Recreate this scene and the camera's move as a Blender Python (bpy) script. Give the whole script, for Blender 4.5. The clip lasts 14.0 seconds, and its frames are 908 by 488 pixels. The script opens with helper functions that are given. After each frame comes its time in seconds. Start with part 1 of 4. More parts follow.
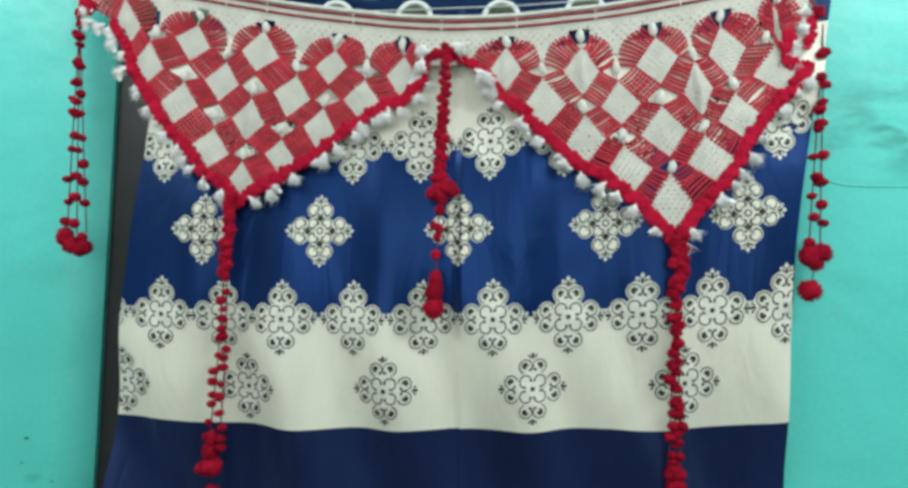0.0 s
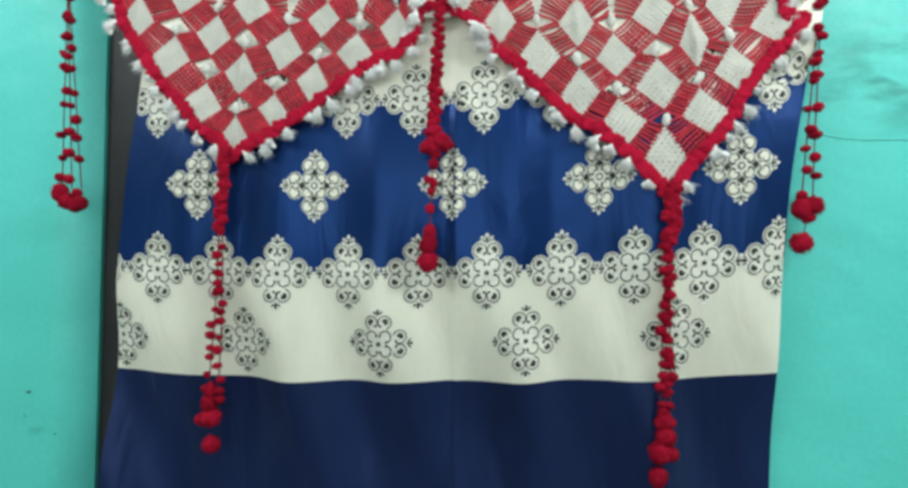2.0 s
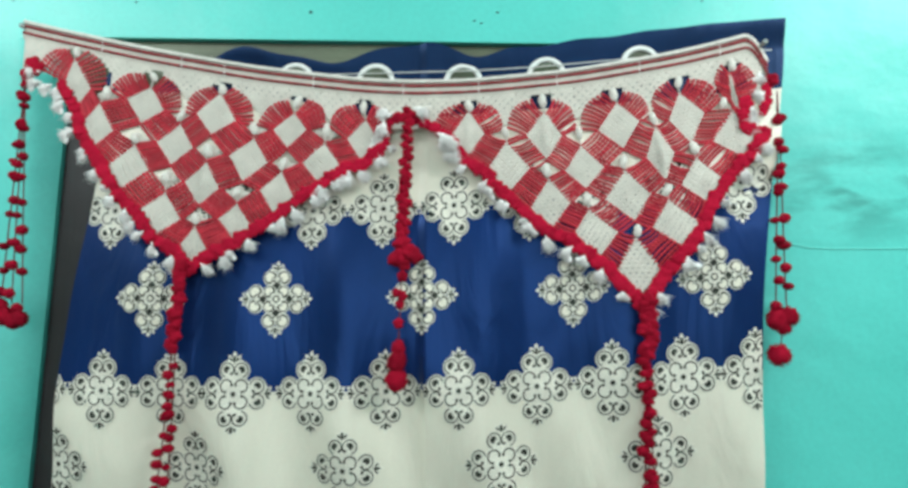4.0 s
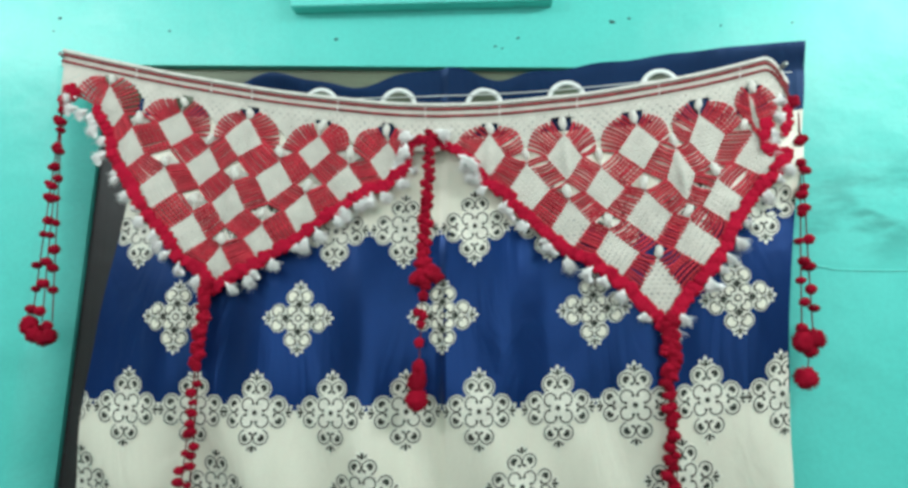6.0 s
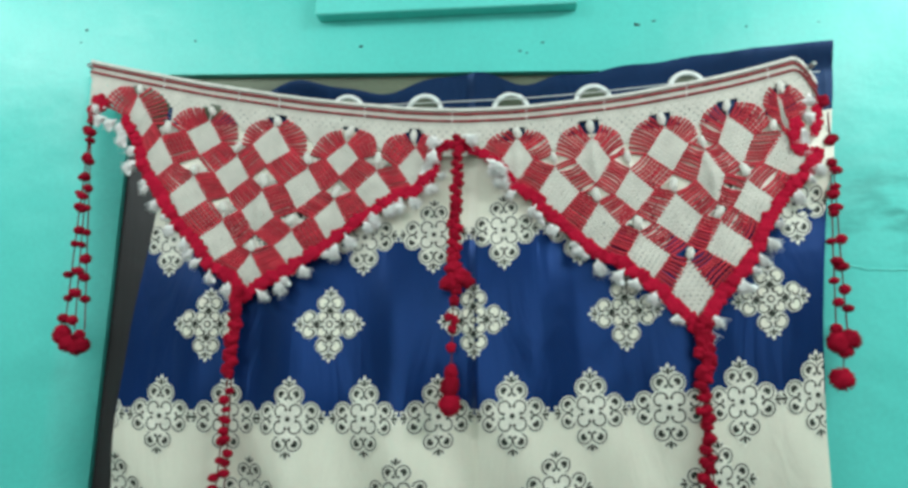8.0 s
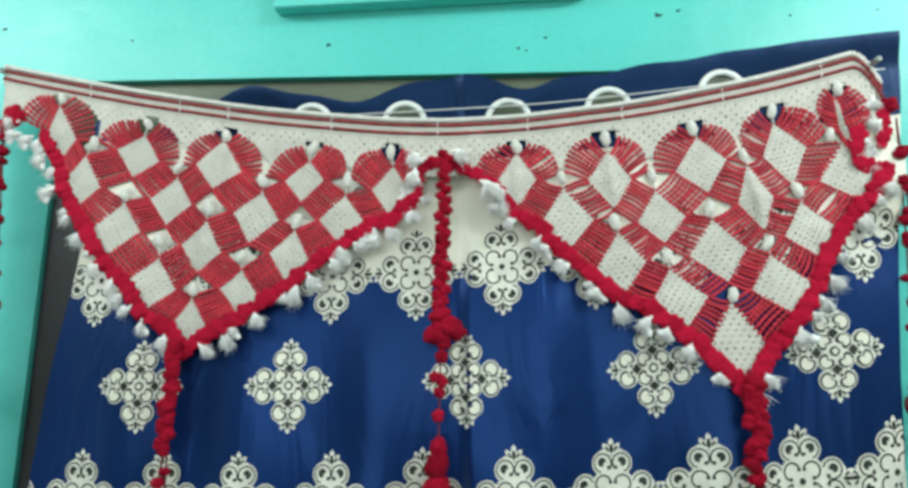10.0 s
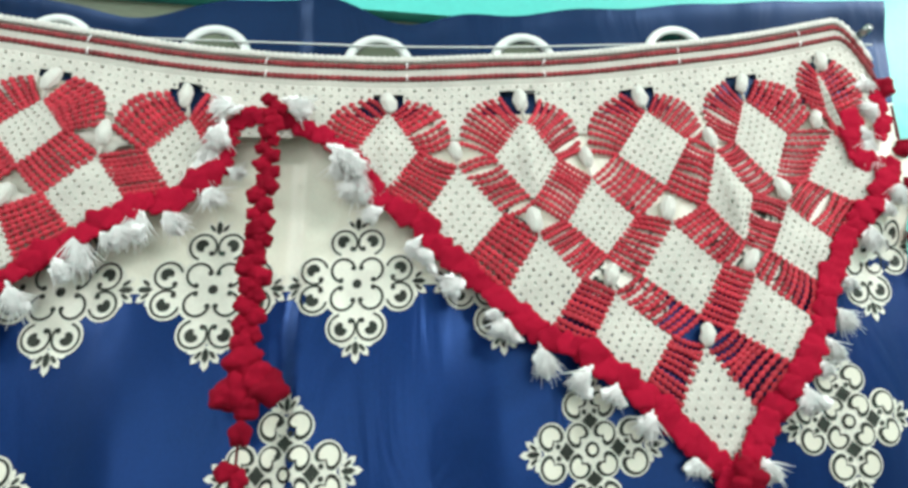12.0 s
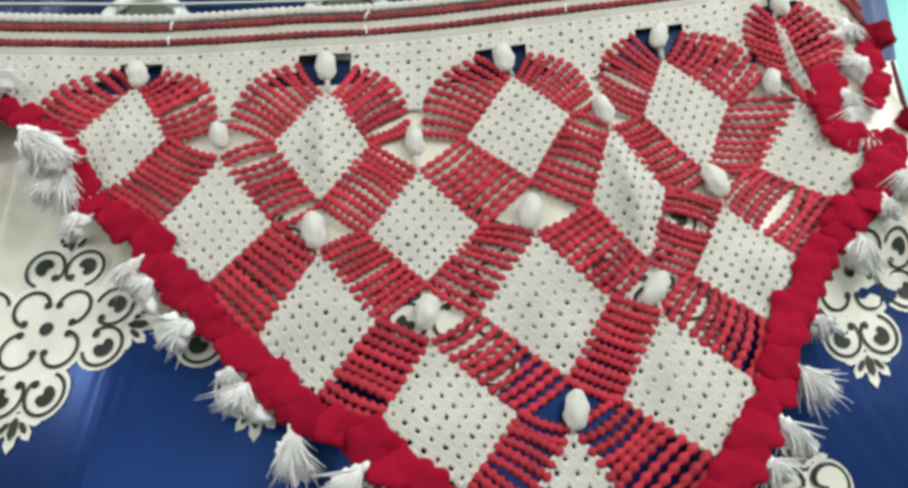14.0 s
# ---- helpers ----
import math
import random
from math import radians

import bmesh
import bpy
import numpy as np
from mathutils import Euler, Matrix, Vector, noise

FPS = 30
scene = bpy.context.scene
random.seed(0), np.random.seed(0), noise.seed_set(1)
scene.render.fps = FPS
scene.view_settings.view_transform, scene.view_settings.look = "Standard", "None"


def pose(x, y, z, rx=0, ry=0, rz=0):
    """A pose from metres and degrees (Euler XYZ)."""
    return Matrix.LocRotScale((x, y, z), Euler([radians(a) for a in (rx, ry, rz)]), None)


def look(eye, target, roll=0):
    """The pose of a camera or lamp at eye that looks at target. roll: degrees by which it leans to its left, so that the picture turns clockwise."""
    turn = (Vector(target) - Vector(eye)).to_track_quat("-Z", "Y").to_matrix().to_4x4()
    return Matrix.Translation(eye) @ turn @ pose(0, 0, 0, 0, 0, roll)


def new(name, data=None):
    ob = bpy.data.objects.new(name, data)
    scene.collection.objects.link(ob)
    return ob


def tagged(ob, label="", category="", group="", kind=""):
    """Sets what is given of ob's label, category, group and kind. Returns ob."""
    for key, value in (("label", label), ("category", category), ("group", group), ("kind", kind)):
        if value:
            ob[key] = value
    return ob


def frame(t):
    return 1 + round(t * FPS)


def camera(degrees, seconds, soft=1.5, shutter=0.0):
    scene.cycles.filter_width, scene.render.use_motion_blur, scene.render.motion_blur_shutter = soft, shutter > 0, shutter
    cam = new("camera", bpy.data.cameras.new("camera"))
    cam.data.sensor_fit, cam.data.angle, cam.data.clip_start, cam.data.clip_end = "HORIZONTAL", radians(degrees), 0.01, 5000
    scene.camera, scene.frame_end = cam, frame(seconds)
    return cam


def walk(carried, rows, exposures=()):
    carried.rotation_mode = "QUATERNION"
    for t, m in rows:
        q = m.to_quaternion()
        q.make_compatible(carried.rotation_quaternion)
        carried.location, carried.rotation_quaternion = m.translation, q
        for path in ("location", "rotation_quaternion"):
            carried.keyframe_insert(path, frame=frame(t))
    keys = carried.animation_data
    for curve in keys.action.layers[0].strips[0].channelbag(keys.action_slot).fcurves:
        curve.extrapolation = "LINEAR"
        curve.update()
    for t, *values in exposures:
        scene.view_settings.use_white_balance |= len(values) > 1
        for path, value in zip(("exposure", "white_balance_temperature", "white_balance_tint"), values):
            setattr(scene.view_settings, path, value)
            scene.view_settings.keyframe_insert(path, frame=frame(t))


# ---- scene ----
cam = camera(71.6, 14.0, soft=3.2)
PATH = [
    (0, (0.108, -0.989, 1.585), (-0.132, 0.995, 1.656), 0.7),
    (0.5, (0.111, -1.008, 1.599), (-0.144, 0.974, 1.524), 0.3),
    (1, (0.105, -1.013, 1.57), (-0.107, 0.973, 1.48), 0.6),
    (1.5, (0.123, -1.004, 1.57), (-0.135, 0.976, 1.454), 1.3),
    (2, (0.117, -0.992, 1.561), (-0.121, 0.994, 1.537), 0.6),
    (2.5, (0.123, -0.985, 1.565), (-0.118, 1.0, 1.58), 0.5),
    (3, (0.119, -0.974, 1.569), (-0.049, 1.014, 1.712), 1.1),
    (3.5, (0.112, -0.969, 1.604), (-0.033, 1.014, 1.823), -1.0),
    (4, (0.105, -0.96, 1.607), (-0.02, 1.022, 1.845), -0.1),
    (6.5, (0.105, -0.966, 1.586), (-0.112, 0.991, 1.939), 0.2),
    (7, (0.101, -0.968, 1.582), (-0.141, 0.983, 1.95), -0.1),
    (7.5, (0.092, -0.969, 1.588), (-0.141, 0.981, 1.965), -0.6),
    (7.7, (0.084, -0.969, 1.586), (-0.142, 0.983, 1.954), -0.4),
    (9.8, (0.033, -0.847, 1.685), (-0.086, 1.134, 1.938), -2.0),
    (10, (0.066, -0.805, 1.665), (-0.132, 1.153, 2.025), -1.0),
    (10.5, (0.097, -0.695, 1.674), (0.022, 1.278, 1.992), 0.3),
    (11, (0.074, -0.627, 1.688), (0.154, 1.329, 2.098), -0.3),
    (11.5, (0.052, -0.575, 1.684), (0.296, 1.357, 2.143), -2.5),
    (12, (0.073, -0.511, 1.67), (0.27, 1.4, 2.226), -1.4),
    (12.5, (0.158, -0.446, 1.666), (0.312, 1.449, 2.286), -1.9),
    (13, (0.212, -0.393, 1.674), (0.186, 1.47, 2.4), 0.0),
    (13.5, (0.238, -0.372, 1.689), (0.259, 1.504, 2.382), 0.4),
    (14, (0.25, -0.355, 1.7), (0.277, 1.513, 2.415), -0.5),
]
EXPOSURES = [(0, -0.08, 6350, 11), (1, -0.08, 6350, 11), (1.5, -0.04, 6350, 11), (2, -0.02, 6350, 11), (3, 0.10, 6350, 10), (3.5, 0.12, 6350, 11), (4, -0.02, 6350, 11), (6.5, -0.04, 6350, 10),
             (7.5, -0.18, 6330, 9), (10, -0.02, 6350, 9), (10.5, 0.04, 6380, 10), (11, 0.17, 6400, 10), (11.5, 0.16, 6450, 11), (12, 0.24, 6500, 12), (12.5, 0.15, 6650, 17), (13, 0.03, 6670, 19), (14, -0.10, 6670, 19)]
walk(cam, [(t, look(eye, target, roll)) for t, eye, target, roll in PATH], EXPOSURES)

# ---- light: three added area lamps without a seen source, two high at the sides and one behind, bounced by the room ----
world = bpy.data.worlds.new("world")
scene.world = world
world.use_nodes = True
world.node_tree.nodes["Background"].inputs[0].default_value = (0.75, 0.9, 1.0, 1)
world.node_tree.nodes["Background"].inputs[1].default_value = 0.02


def area_lamp(name, eye, target, wide, high, watts, colour):
    data = bpy.data.lights.new(name, "AREA")
    data.shape, data.size, data.size_y = "RECTANGLE", wide, high
    data.energy, data.color = watts, colour
    ob = new(name, data)
    ob.matrix_world = look(eye, target)
    return ob


# Added pair of unseen lamps, brightening the upper wall at both sides.
area_lamp("upper_side_fill", (-1.35, -0.95, 2.62), (-0.35, 0.0, 1.85), 1.2, 0.10, 14.5, (0.95, 1.0, 0.99))
area_lamp("upper_side_fill", (1.35, -0.95, 2.62), (0.50, 0.0, 2.0), 1.2, 0.10, 21.5, (0.95, 1.0, 0.99))
# Broad soft fill added behind the viewpoint; no window is built there.
area_lamp("front_fill", (0.05, -2.9, 1.9), (0.05, 0.0, 1.75), 2.4, 1.6, 22, (0.97, 1.0, 1.0))


# ---- materials ----
def nodes_of(name):
    m = bpy.data.materials.new(name)
    m.use_nodes = True
    nt = m.node_tree
    return m, nt, nt.nodes["Principled BSDF"], nt.links


def surface(name, colour, rough=0.7, metal=0.0, fine=400.0, coarse=12.0, vary=0.15, bump=0.2, bump_size=0.0006,
            sheen=0.0, gloss=0.5, glint=None, tint=None, per_object=0.0, stretch=(1, 1, 1), wrinkle=0.0, coat=0.0, sub=0.0):
    """A surface with colour varied by a coarse and a fine noise, and fine relief."""
    m, nt, b, link = nodes_of(name)
    tc = nt.nodes.new("ShaderNodeTexCoord")
    mp = nt.nodes.new("ShaderNodeMapping")
    mp.inputs["Scale"].default_value = stretch
    link.new(tc.outputs["Object"], mp.inputs[0])
    n1 = nt.nodes.new("ShaderNodeTexNoise")
    n1.inputs["Scale"].default_value, n1.inputs["Detail"].default_value = coarse, 5
    n2 = nt.nodes.new("ShaderNodeTexNoise")
    n2.inputs["Scale"].default_value, n2.inputs["Detail"].default_value = fine, 3
    for n in (n1, n2):
        link.new(mp.outputs[0], n.inputs["Vector"])
    dark = tint or tuple(c * (1 - vary * 1.6) for c in colour)
    light = tuple(min(1, c * (1 + vary)) for c in colour)
    r1 = nt.nodes.new("ShaderNodeValToRGB")
    r1.color_ramp.elements[0].position, r1.color_ramp.elements[1].position = 0.34, 0.66
    r1.color_ramp.elements[0].color, r1.color_ramp.elements[1].color = (*dark, 1), (*light, 1)
    link.new(n1.outputs[0], r1.inputs[0])
    mix = nt.nodes.new("ShaderNodeMix")
    mix.data_type, mix.blend_type = "RGBA", "MULTIPLY"
    mix.inputs[0].default_value = min(1.0, vary * 3)
    r2 = nt.nodes.new("ShaderNodeValToRGB")
    r2.color_ramp.elements[0].position, r2.color_ramp.elements[1].position = 0.3, 0.7
    r2.color_ramp.elements[0].color, r2.color_ramp.elements[1].color = (0.55, 0.55, 0.55, 1), (1, 1, 1, 1)
    link.new(n2.outputs[0], r2.inputs[0])
    link.new(r1.outputs[0], mix.inputs[6])
    link.new(r2.outputs[0], mix.inputs[7])
    out = mix.outputs[2]
    if per_object:
        oi = nt.nodes.new("ShaderNodeObjectInfo")
        mr = nt.nodes.new("ShaderNodeMapRange")
        mr.inputs[3].default_value, mr.inputs[4].default_value = 1 - per_object, 1 + per_object
        link.new(oi.outputs["Random"], mr.inputs[0])
        hs = nt.nodes.new("ShaderNodeHueSaturation")
        link.new(mr.outputs[0], hs.inputs["Value"])
        link.new(out, hs.inputs["Color"])
        out = hs.outputs[0]
    link.new(out, b.inputs["Base Color"])
    b.inputs["Roughness"].default_value, b.inputs["Metallic"].default_value = rough, metal
    b.inputs["Specular IOR Level"].default_value = gloss
    b.inputs["Sheen Weight"].default_value = sheen
    if glint:
        b.inputs["Specular Tint"].default_value = (*glint, 1)
    if sub:
        b.inputs["Subsurface Weight"].default_value, b.inputs["Subsurface Scale"].default_value = sub, 0.006
        b.inputs["Subsurface Radius"].default_value = (1, 1, 1)
    b.inputs["Coat Weight"].default_value = coat
    b.inputs["Coat Roughness"].default_value = 0.3
    bp = nt.nodes.new("ShaderNodeBump")
    bp.inputs["Strength"].default_value, bp.inputs["Distance"].default_value = bump, bump_size
    link.new(n2.outputs[0], bp.inputs["Height"])
    link.new(bp.outputs[0], b.inputs["Normal"])
    if wrinkle:
        wn = nt.nodes.new("ShaderNodeTexNoise")
        wn.inputs["Scale"].default_value, wn.inputs["Detail"].default_value, wn.inputs["Distortion"].default_value = 13, 3.5, 0.9
        wm = nt.nodes.new("ShaderNodeMapping")
        wm.inputs["Scale"].default_value, wm.inputs["Rotation"].default_value = (1, 1, 0.30), (0, 0.35, 0)
        link.new(tc.outputs["Object"], wm.inputs[0])
        link.new(wm.outputs[0], wn.inputs["Vector"])
        wb = nt.nodes.new("ShaderNodeBump")
        wb.inputs["Strength"].default_value, wb.inputs["Distance"].default_value = 0.6, wrinkle
        link.new(wn.outputs[0], wb.inputs["Height"])
        link.new(wb.outputs[0], bp.inputs["Normal"])
    return m


def wall_paint(name, colour, worn):
    """Old glossy enamel on uneven plaster: soft roller waves, smudges and small rubbed places."""
    m = surface(name, colour, rough=0.38, fine=130, coarse=2.2, vary=0.05, bump=0.25, bump_size=0.001, gloss=0.5, tint=worn)
    nt, link = m.node_tree, m.node_tree.links
    b = nt.nodes["Principled BSDF"]
    tc = next(n for n in nt.nodes if n.type == "TEX_COORD")
    wave = nt.nodes.new("ShaderNodeTexNoise")
    wave.inputs["Scale"].default_value, wave.inputs["Detail"].default_value = 7, 3
    link.new(tc.outputs["Object"], wave.inputs["Vector"])
    bp = nt.nodes.new("ShaderNodeBump")
    bp.inputs["Strength"].default_value, bp.inputs["Distance"].default_value = 0.5, 0.012
    link.new(wave.outputs[0], bp.inputs["Height"])
    old = next(n for n in nt.nodes if n.type == "BUMP" and n != bp)
    link.new(bp.outputs[0], old.inputs["Normal"])
    spread = None
    for place, size in (((0.64, 0.0, 1.80), (0.16, 0.3, 0.10)), ((-0.72, 0.0, 1.21), (0.03, 0.3, 0.018))):
        mp = nt.nodes.new("ShaderNodeMapping")
        mp.vector_type = "TEXTURE"
        mp.inputs["Location"].default_value, mp.inputs["Scale"].default_value = place, size
        gr = nt.nodes.new("ShaderNodeTexGradient")
        gr.gradient_type = "SPHERICAL"
        link.new(tc.outputs["Object"], mp.inputs[0])
        link.new(mp.outputs[0], gr.inputs[0])
        if spread is None:
            spread = gr.outputs["Fac"]
        else:
            ad = nt.nodes.new("ShaderNodeMath")
            link.new(spread, ad.inputs[0])
            link.new(gr.outputs["Fac"], ad.inputs[1])
            spread = ad.outputs[0]
    streak = nt.nodes.new("ShaderNodeTexNoise")
    streak.inputs["Scale"].default_value, streak.inputs["Detail"].default_value = 16, 6
    sm = nt.nodes.new("ShaderNodeMapping")
    sm.inputs["Scale"].default_value = (0.6, 1, 1.7)
    link.new(tc.outputs["Object"], sm.inputs[0])
    link.new(sm.outputs[0], streak.inputs["Vector"])
    sr = nt.nodes.new("ShaderNodeMapRange")
    sr.inputs[1].default_value, sr.inputs[2].default_value = 0.44, 0.60
    sr.inputs[4].default_value = 1.5
    link.new(streak.outputs[0], sr.inputs[0])
    mask = nt.nodes.new("ShaderNodeMath")
    mask.operation, mask.use_clamp = "MULTIPLY", True
    link.new(spread, mask.inputs[0])
    link.new(sr.outputs[0], mask.inputs[1])
    dirt = nt.nodes.new("ShaderNodeMix")
    dirt.data_type = "RGBA"
    dirt.inputs[7].default_value = (worn[0] * 0.55, worn[1] * 0.62, worn[2] * 0.62, 1)
    link.new(mask.outputs[0], dirt.inputs[0])
    link.new(b.inputs["Base Color"].links[0].from_socket, dirt.inputs[6])
    link.new(dirt.outputs[2], b.inputs["Base Color"])
    rr = nt.nodes.new("ShaderNodeMapRange")
    rr.inputs[3].default_value, rr.inputs[4].default_value = 0.3, 0.52
    link.new(wave.outputs[0], rr.inputs[0])
    link.new(rr.outputs[0], b.inputs["Roughness"])
    return m


TEAL = wall_paint("teal_enamel", (0.110, 0.63, 0.555), (0.084, 0.565, 0.49))
TEAL_PALE = wall_paint("teal_enamel_board", (0.125, 0.65, 0.575), (0.10, 0.59, 0.515))
CEIL = surface("ceiling_whitewash", (0.75, 0.78, 0.75), 0.85, fine=60, coarse=3, vary=0.06)
FLOOR = surface("floor_cement", (0.32, 0.31, 0.29), 0.6, fine=90, coarse=3, vary=0.12)
WOOD = surface("dark_frame_wood", (0.020, 0.018, 0.019), 0.5, fine=220, coarse=14, vary=0.2, stretch=(6, 6, 0.6))
OLIVE = surface("olive_frame_paint", (0.14, 0.17, 0.105), 0.5, fine=150, coarse=8, vary=0.18, stretch=(0.6, 4, 4))
SATIN = dict(fine=900, coarse=9, bump=0.12, bump_size=0.0003, stretch=(1, 1, 0.35), wrinkle=0.010)
BLUE = surface("blue_satin", (0.005, 0.020, 0.094), 0.31, vary=0.20, gloss=0.85, glint=(0.13, 0.32, 0.92), **SATIN)
NAVY = surface("navy_satin", (0.010, 0.018, 0.066), 0.36, vary=0.16, gloss=0.5, glint=(0.3, 0.45, 1.0), **SATIN)
# The band's blue satin again, darkened and dulled to hold the header's shade.
BLUE_SHADED = surface("blue_satin_shaded", (0.006, 0.019, 0.062), 0.40, vary=0.16, gloss=0.42, glint=(0.2, 0.42, 0.9), **SATIN)
CREAM = surface("cream_satin", (0.80, 0.77, 0.64), 0.40, vary=0.05, sheen=0.1, gloss=0.5, **SATIN)
INK = surface("dark_print", (0.045, 0.052, 0.042), 0.6, gloss=0.15, fine=700, coarse=60, vary=0.2)
PRINT = surface("white_print", (0.81, 0.79, 0.68), 0.45, fine=700, coarse=40, vary=0.08)
COTTON = surface("cream_cotton_crochet", (0.62, 0.59, 0.52), 0.9, fine=1100, coarse=40, vary=0.06, bump=0.35, bump_size=0.0008, sheen=0.1, per_object=0.04)
PUFF = surface("cream_wool", (0.71, 0.685, 0.62), 0.95, fine=1300, coarse=90, vary=0.06, bump=0.5, bump_size=0.001, sheen=0.2)
WHITE = surface("white_wool", (0.97, 0.955, 0.92), 0.95, fine=1300, coarse=90, vary=0.03, bump=0.3, bump_size=0.0006, sheen=0.3, sub=0.3)
CORD = surface("red_crochet_cord", (0.53, 0.030, 0.050), 0.6, fine=900, coarse=70, vary=0.14, bump=0.5, bump_size=0.001, gloss=0.25, per_object=0.16)
RED = surface("red_wool", (0.52, 0.009, 0.040), 0.95, fine=900, coarse=60, vary=0.12, bump=0.6, bump_size=0.0012, gloss=0.1, per_object=0.10)
RED_DEEP = surface("deep_red_wool", (0.42, 0.007, 0.030), 0.95, fine=900, coarse=60, vary=0.18, bump=0.6, bump_size=0.0012, gloss=0.1, per_object=0.2)
STRIPE = surface("maroon_stripe", (0.30, 0.035, 0.04), 0.9, fine=900, coarse=120, vary=0.25, bump=0.6, bump_size=0.001)
STRING = surface("dark_red_string", (0.16, 0.02, 0.025), 0.9, fine=900, coarse=120, vary=0.2)
PLASTIC = surface("white_plastic", (0.80, 0.82, 0.78), 0.25, fine=60, coarse=20, vary=0.04, bump=0.05)
CHIPPED = surface("bare_plaster", (0.06, 0.13, 0.12), 0.9, fine=300, coarse=80, vary=0.3)
STEEL = surface("steel_nail", (0.4, 0.4, 0.38), 0.35, metal=1.0, fine=300, coarse=60, vary=0.1)


# ---- mesh helpers ----
class Shape:
    """Gathers faces, in any number of materials, for one mesh."""

    def __init__(self):
        self.v, self.f, self.m = [], [], []

    def add(self, verts, faces, mat=0):
        k = len(self.v)
        self.v += [tuple(p) for p in verts]
        self.f += [tuple(k + i for i in f) for f in faces]
        self.m += [mat] * len(faces)
        return self

    def box(self, x0, x1, y0, y1, z0, z1, mat=0):
        v = [(x, y, z) for z in (z0, z1) for y in (y0, y1) for x in (x0, x1)]
        return self.add(v, [(0, 2, 3, 1), (4, 5, 7, 6), (0, 1, 5, 4), (2, 6, 7, 3), (0, 4, 6, 2), (1, 3, 7, 5)], mat)

    def tube(self, pts, radii, sides=6, mat=0, flat=1.0):
        """A tube along points; flat squashes it in depth."""
        pts = [Vector(p) for p in pts]
        n = len(pts)
        if not hasattr(radii, "__len__"):
            radii = [radii] * n
        verts, faces = [], []
        for i, p in enumerate(pts):
            d = (pts[min(i + 1, n - 1)] - pts[max(i - 1, 0)]).normalized()
            a = d.cross(Vector((0, 1, 0)))
            a = a.normalized() if a.length > 1e-4 else Vector((1, 0, 0))
            b = d.cross(a).normalized()
            for k in range(sides):
                w = 2 * math.pi * k / sides
                verts.append(p + radii[i] * (math.cos(w) * a + flat * math.sin(w) * b))
        for i in range(n - 1):
            for k in range(sides):
                j = (k + 1) % sides
                faces.append((i * sides + k, i * sides + j, (i + 1) * sides + j, (i + 1) * sides + k))
        faces += [tuple(range(sides))[::-1], tuple((n - 1) * sides + k for k in range(sides))]
        return self.add(verts, faces, mat)

    def mesh(self, name, mats, smooth=True, weld=0.0):
        me = bpy.data.meshes.new(name)
        me.from_pydata(self.v, [], self.f)
        for m in mats:
            me.materials.append(m)
        me.polygons.foreach_set("material_index", self.m)
        me.polygons.foreach_set("use_smooth", [smooth] * len(self.f))
        if weld:
            bm = bmesh.new()
            bm.from_mesh(me)
            bmesh.ops.remove_doubles(bm, verts=bm.verts, dist=weld)
            bm.to_mesh(me)
            bm.free()
        me.update()
        return me


def part(name, data, parent, label="", at=None):
    ob = new(name, data)
    ob.parent = parent
    if at is not None:
        ob.matrix_basis = at
    return tagged(ob, label) if label else ob


def thing(name, label, category, group="", place=(0, 0, 0)):
    ob = new(name)
    ob.empty_display_size = 0.05
    ob.location = place
    return tagged(ob, label, category, group)


def structure(name, shape, mat, label, category, smooth=False, bevel=0.0):
    ob = new(name, shape.mesh(name, [mat], smooth))
    if bevel:
        mod = ob.modifiers.new("bevel", "BEVEL")
        mod.width, mod.segments = bevel, 2
    return tagged(ob, label, category, kind="structure")


def smooth01(a, b, x):
    t = min(1.0, max(0.0, (x - a) / (b - a)))
    return t * t * (3 - 2 * t)


# ---- the room ----
LINTEL = lambda x: 2.050 - 0.045 * x      # underside of the wall over the door, a little out of level
JAMB, JAMB_R = -0.620, 0.470


def prism(profile, z0, z1):
    """An upright piece from a plan outline."""
    s, n = Shape(), len(profile)
    v = [(x, y, z) for z in (z0, z1) for x, y in profile]
    f = [tuple(range(n))[::-1], tuple(range(n, 2 * n))] + [(i, (i + 1) % n, n + (i + 1) % n, n + i) for i in range(n)]
    return s.add(v, f)


left_plan = [(-2.2, 0), (-0.690, 0)] + [(-0.690 + 0.07 * i / 10, 0.034 * (i / 10) ** 1.6) for i in range(1, 11)] + [(JAMB, 0.22), (-2.2, 0.22)]
left_wall = prism(left_plan, 0, LINTEL(JAMB))
lean_x = lambda x, z: x - 0.027 * (1.95 - z)      # the jamb leans outward towards the floor
left_wall.v = [(lean_x(x, z) if x > -0.7 else x, y, z) for x, y, z in left_wall.v]
wall_l = structure("wall_left", left_wall.box(-2.2, -0.690, 0, 0.22, LINTEL(JAMB), 2.9), TEAL, "glossy teal painted plaster wall, worn and smudged", "wall")
wall_r = structure("wall_right", Shape().box(JAMB_R, 2.0, 0, 0.22, 0, 2.9), TEAL, "glossy teal painted plaster wall, rubbed and cracked", "wall")
over = Shape()
